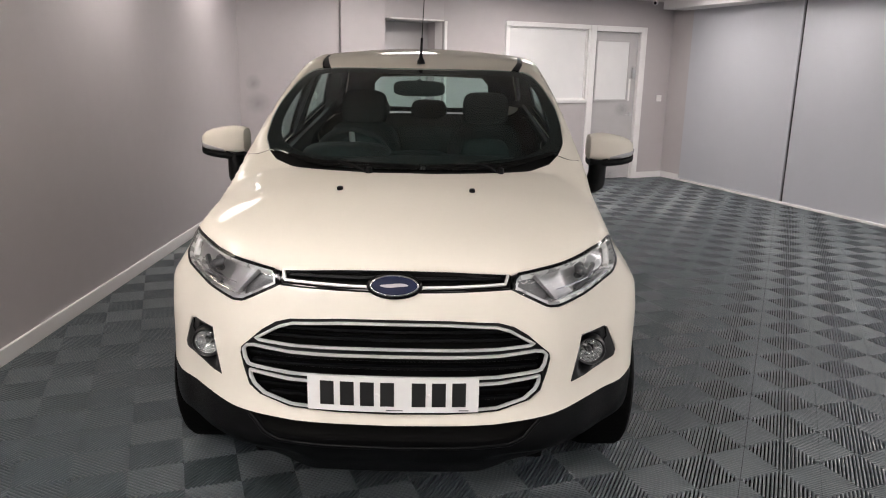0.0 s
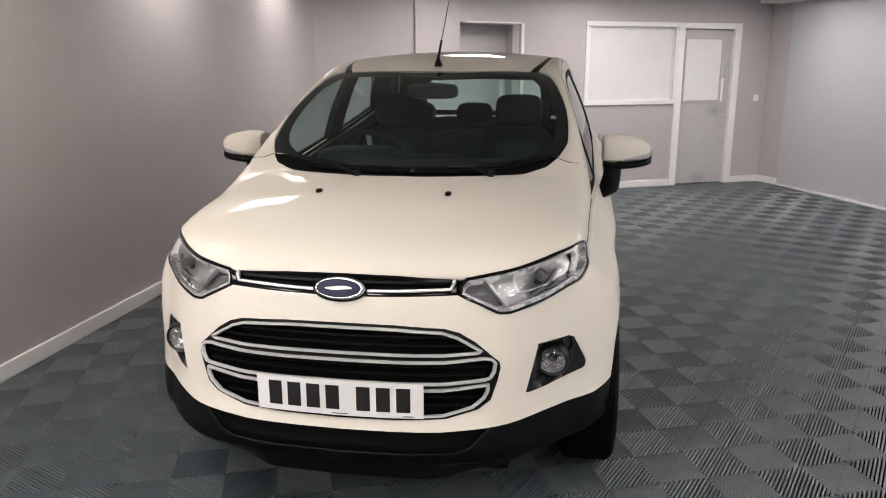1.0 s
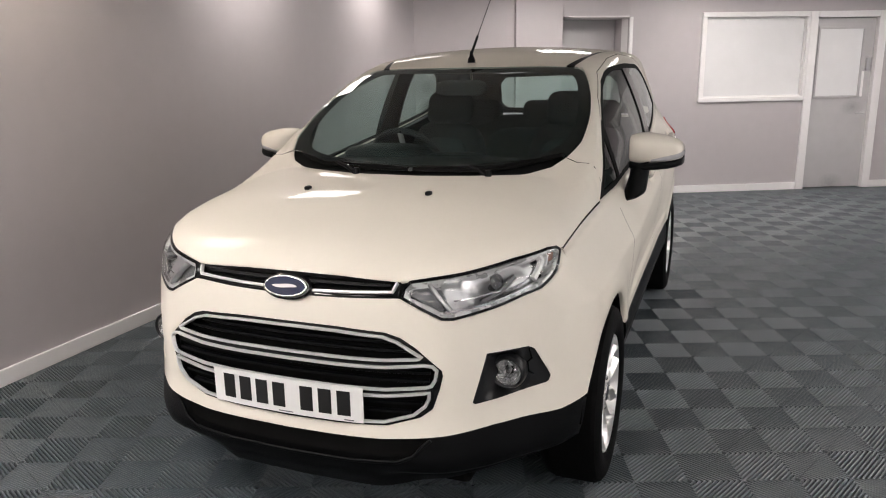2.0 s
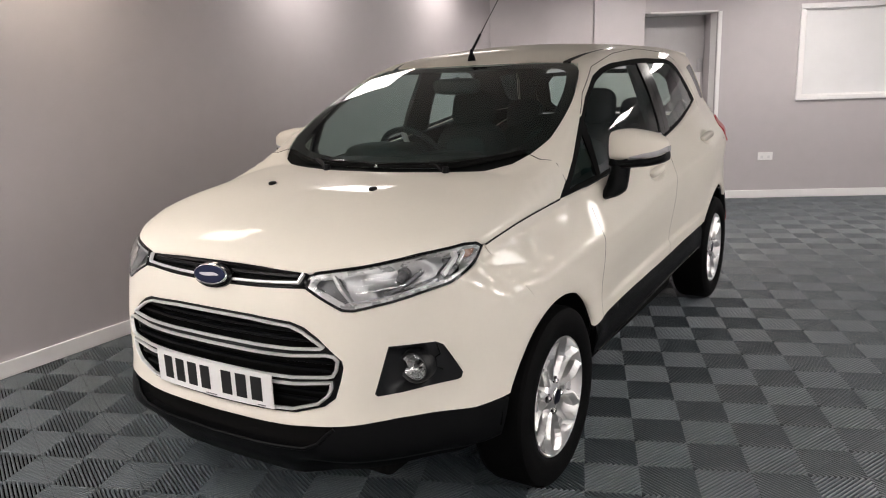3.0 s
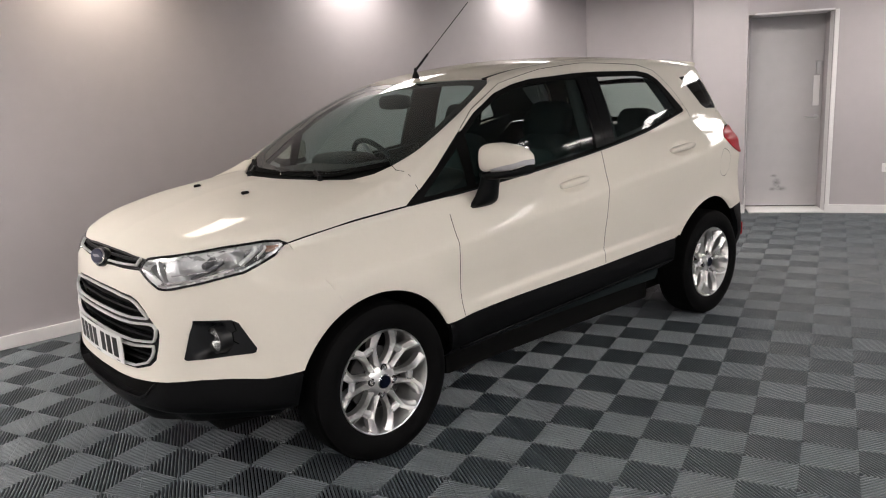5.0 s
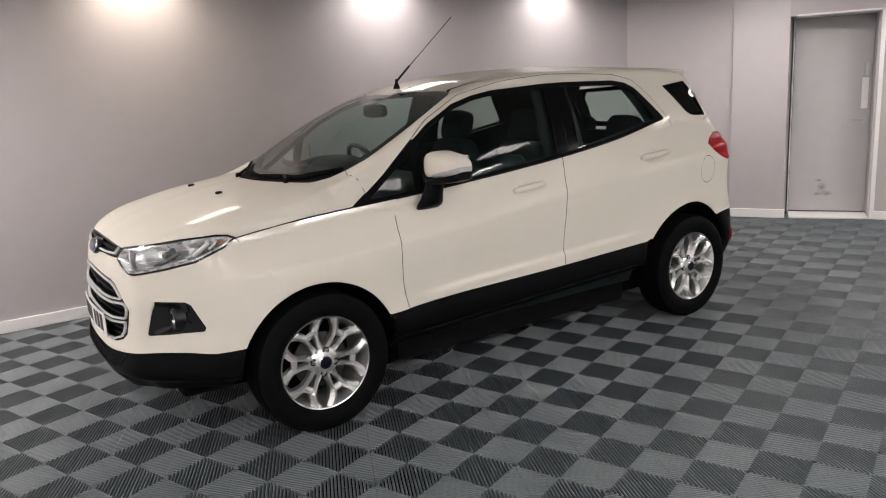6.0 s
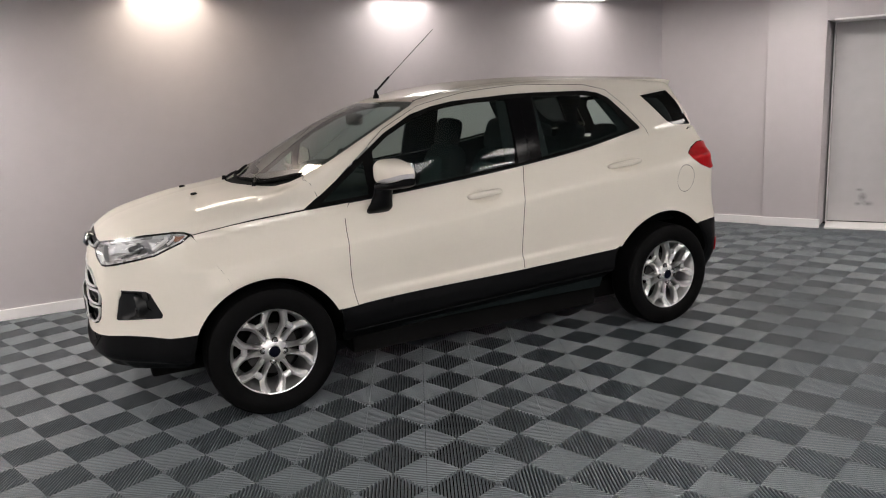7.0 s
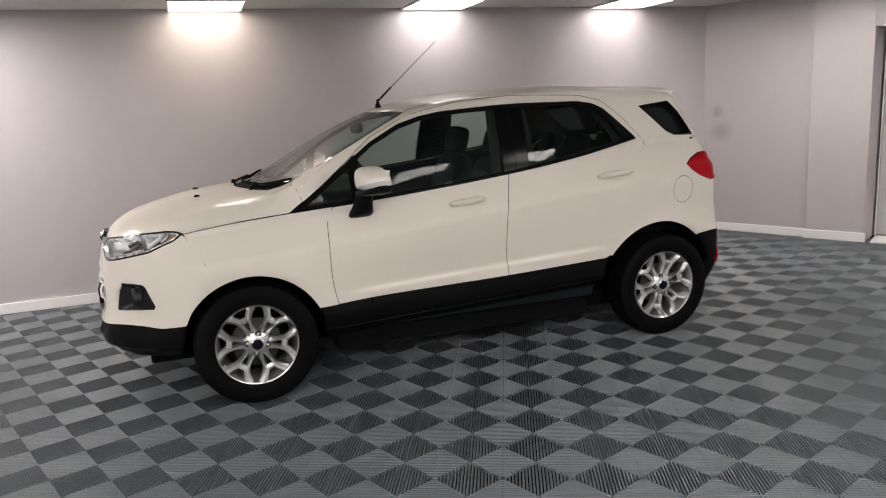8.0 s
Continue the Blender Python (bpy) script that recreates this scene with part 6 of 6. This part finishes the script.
def tile_mesh(name):
    """Four squares of slanting ribs, each square turned against its neighbours, on a low base."""
    verts, faces = [], []
    q, pitch, low = TILE_SIZE / 2, 0.01403, -0.014
    slit, r = 0.0008, 1 / math.sqrt(2)
    section = ((-0.0042, low), (-0.0042, -0.0026), (-0.0020, -0.0004), (0.0020, -0.0004), (0.0042, -0.0026), (0.0042, low))

    def bar(cx, cy, sx, u0, u1, o):
        """A rib with a rounded crown from u0 to u1, its middle line o off the square's diagonal; its ends follow the square's edge."""
        k = len(verts)
        for w, h in section:
            v = o + w
            reach = max(0.0005, q * r - abs(v) - 0.0003)
            for e in (u0, u1):
                u = max(-reach, min(reach, e))
                verts.append((cx + (u - v) * r * sx, cy + (u + v) * r, h))
        quads = [(2 * i, 2 * i + 1, 2 * i + 3, 2 * i + 2) for i in range(len(section) - 1)]
        faces.extend(tuple(k + i for i in (f if sx > 0 else f[::-1])) for f in quads)
    n = int(q * math.sqrt(2) / pitch)
    for i in range(2):
        for j in range(2):
            sx = 1 if (i + j) % 2 else -1
            for k in range(n):
                o = (k + 0.5) * pitch - n * pitch / 2
                if q * r - abs(o) > 0.006:
                    for u0, u1 in ((-1, -slit), (slit, 1)):
                        bar((i + 0.5) * q, (j + 0.5) * q, sx, u0, u1, o)
    me = bpy.data.meshes.new(name)
    me.from_pydata(verts, [], faces)
    me.materials.append(TILE)
    me.shade_smooth()
    me.set_sharp_from_angle(angle=radians(50))
    return me, verts, faces


def in_room(p):
    """Inside the room's plan."""
    corners = [LEFT_A, RIGHT_B, RIGHT_A, along(WB, A23, NORTH_END).to_2d(), along(WB, A23, 0.0, -0.15).to_2d(), along(COL, ACOL, 0.0, -0.15).to_2d(), LEFT_B]
    inside = False
    for a, b in zip(corners, corners[1:] + corners[:1]):
        if (a.y > p.y) != (b.y > p.y) and p.x < (b.x - a.x) * (p.y - a.y) / (b.y - a.y) + a.x:
            inside = not inside
    return inside


def lay_tiles():
    me, verts, faces = tile_mesh("floor_tile")
    floor = bpy.data.objects["floor"]
    ax, ay = Vector((math.cos(TURN_TILES), math.sin(TURN_TILES))), Vector((-math.sin(TURN_TILES), math.cos(TURN_TILES)))
    near, far = [], []
    for i in range(-32, 33):
        for j in range(-32, 33):
            o = ORIGIN + ax * (i * TILE_SIZE) + ay * (j * TILE_SIZE)
            mid = o + (ax + ay) * TILE_SIZE / 2
            if not any(in_room(mid + ax * a + ay * b) for a in (-.2, 0, .2) for b in (-.2, 0, .2)):
                continue
            d = (mid - Vector((1.6, 1.2))).length
            (near if d < 5.0 else far).append((d, o))
    near.sort(key=lambda k: k[0])
    far += near[300:]
    for _, o in near[:300]:
        t = new("floor_tile", me)
        t.parent = floor
        t.matrix_world = Matrix.Translation((o.x, o.y, 0)) @ Matrix.Rotation(TURN_TILES, 4, "Z")
    base = np.array(verts)
    c, s = math.cos(TURN_TILES), math.sin(TURN_TILES)
    turned = np.column_stack((base[:, 0] * c - base[:, 1] * s, base[:, 0] * s + base[:, 1] * c, base[:, 2]))
    all_v, all_f = [], []
    for _, o in far:
        k = len(all_v)
        all_v.extend(map(tuple, turned + (o.x, o.y, 0)))
        all_f.extend(tuple(k + i for i in f) for f in faces)
    ob = mesh_object("floor_tiles", all_v, all_f, TILE, floor, True)
    ob.data.set_sharp_from_angle(angle=radians(50))
    tagged(ob, "grey ribbed floor tiles further off", kind="stuff")


lay_tiles()
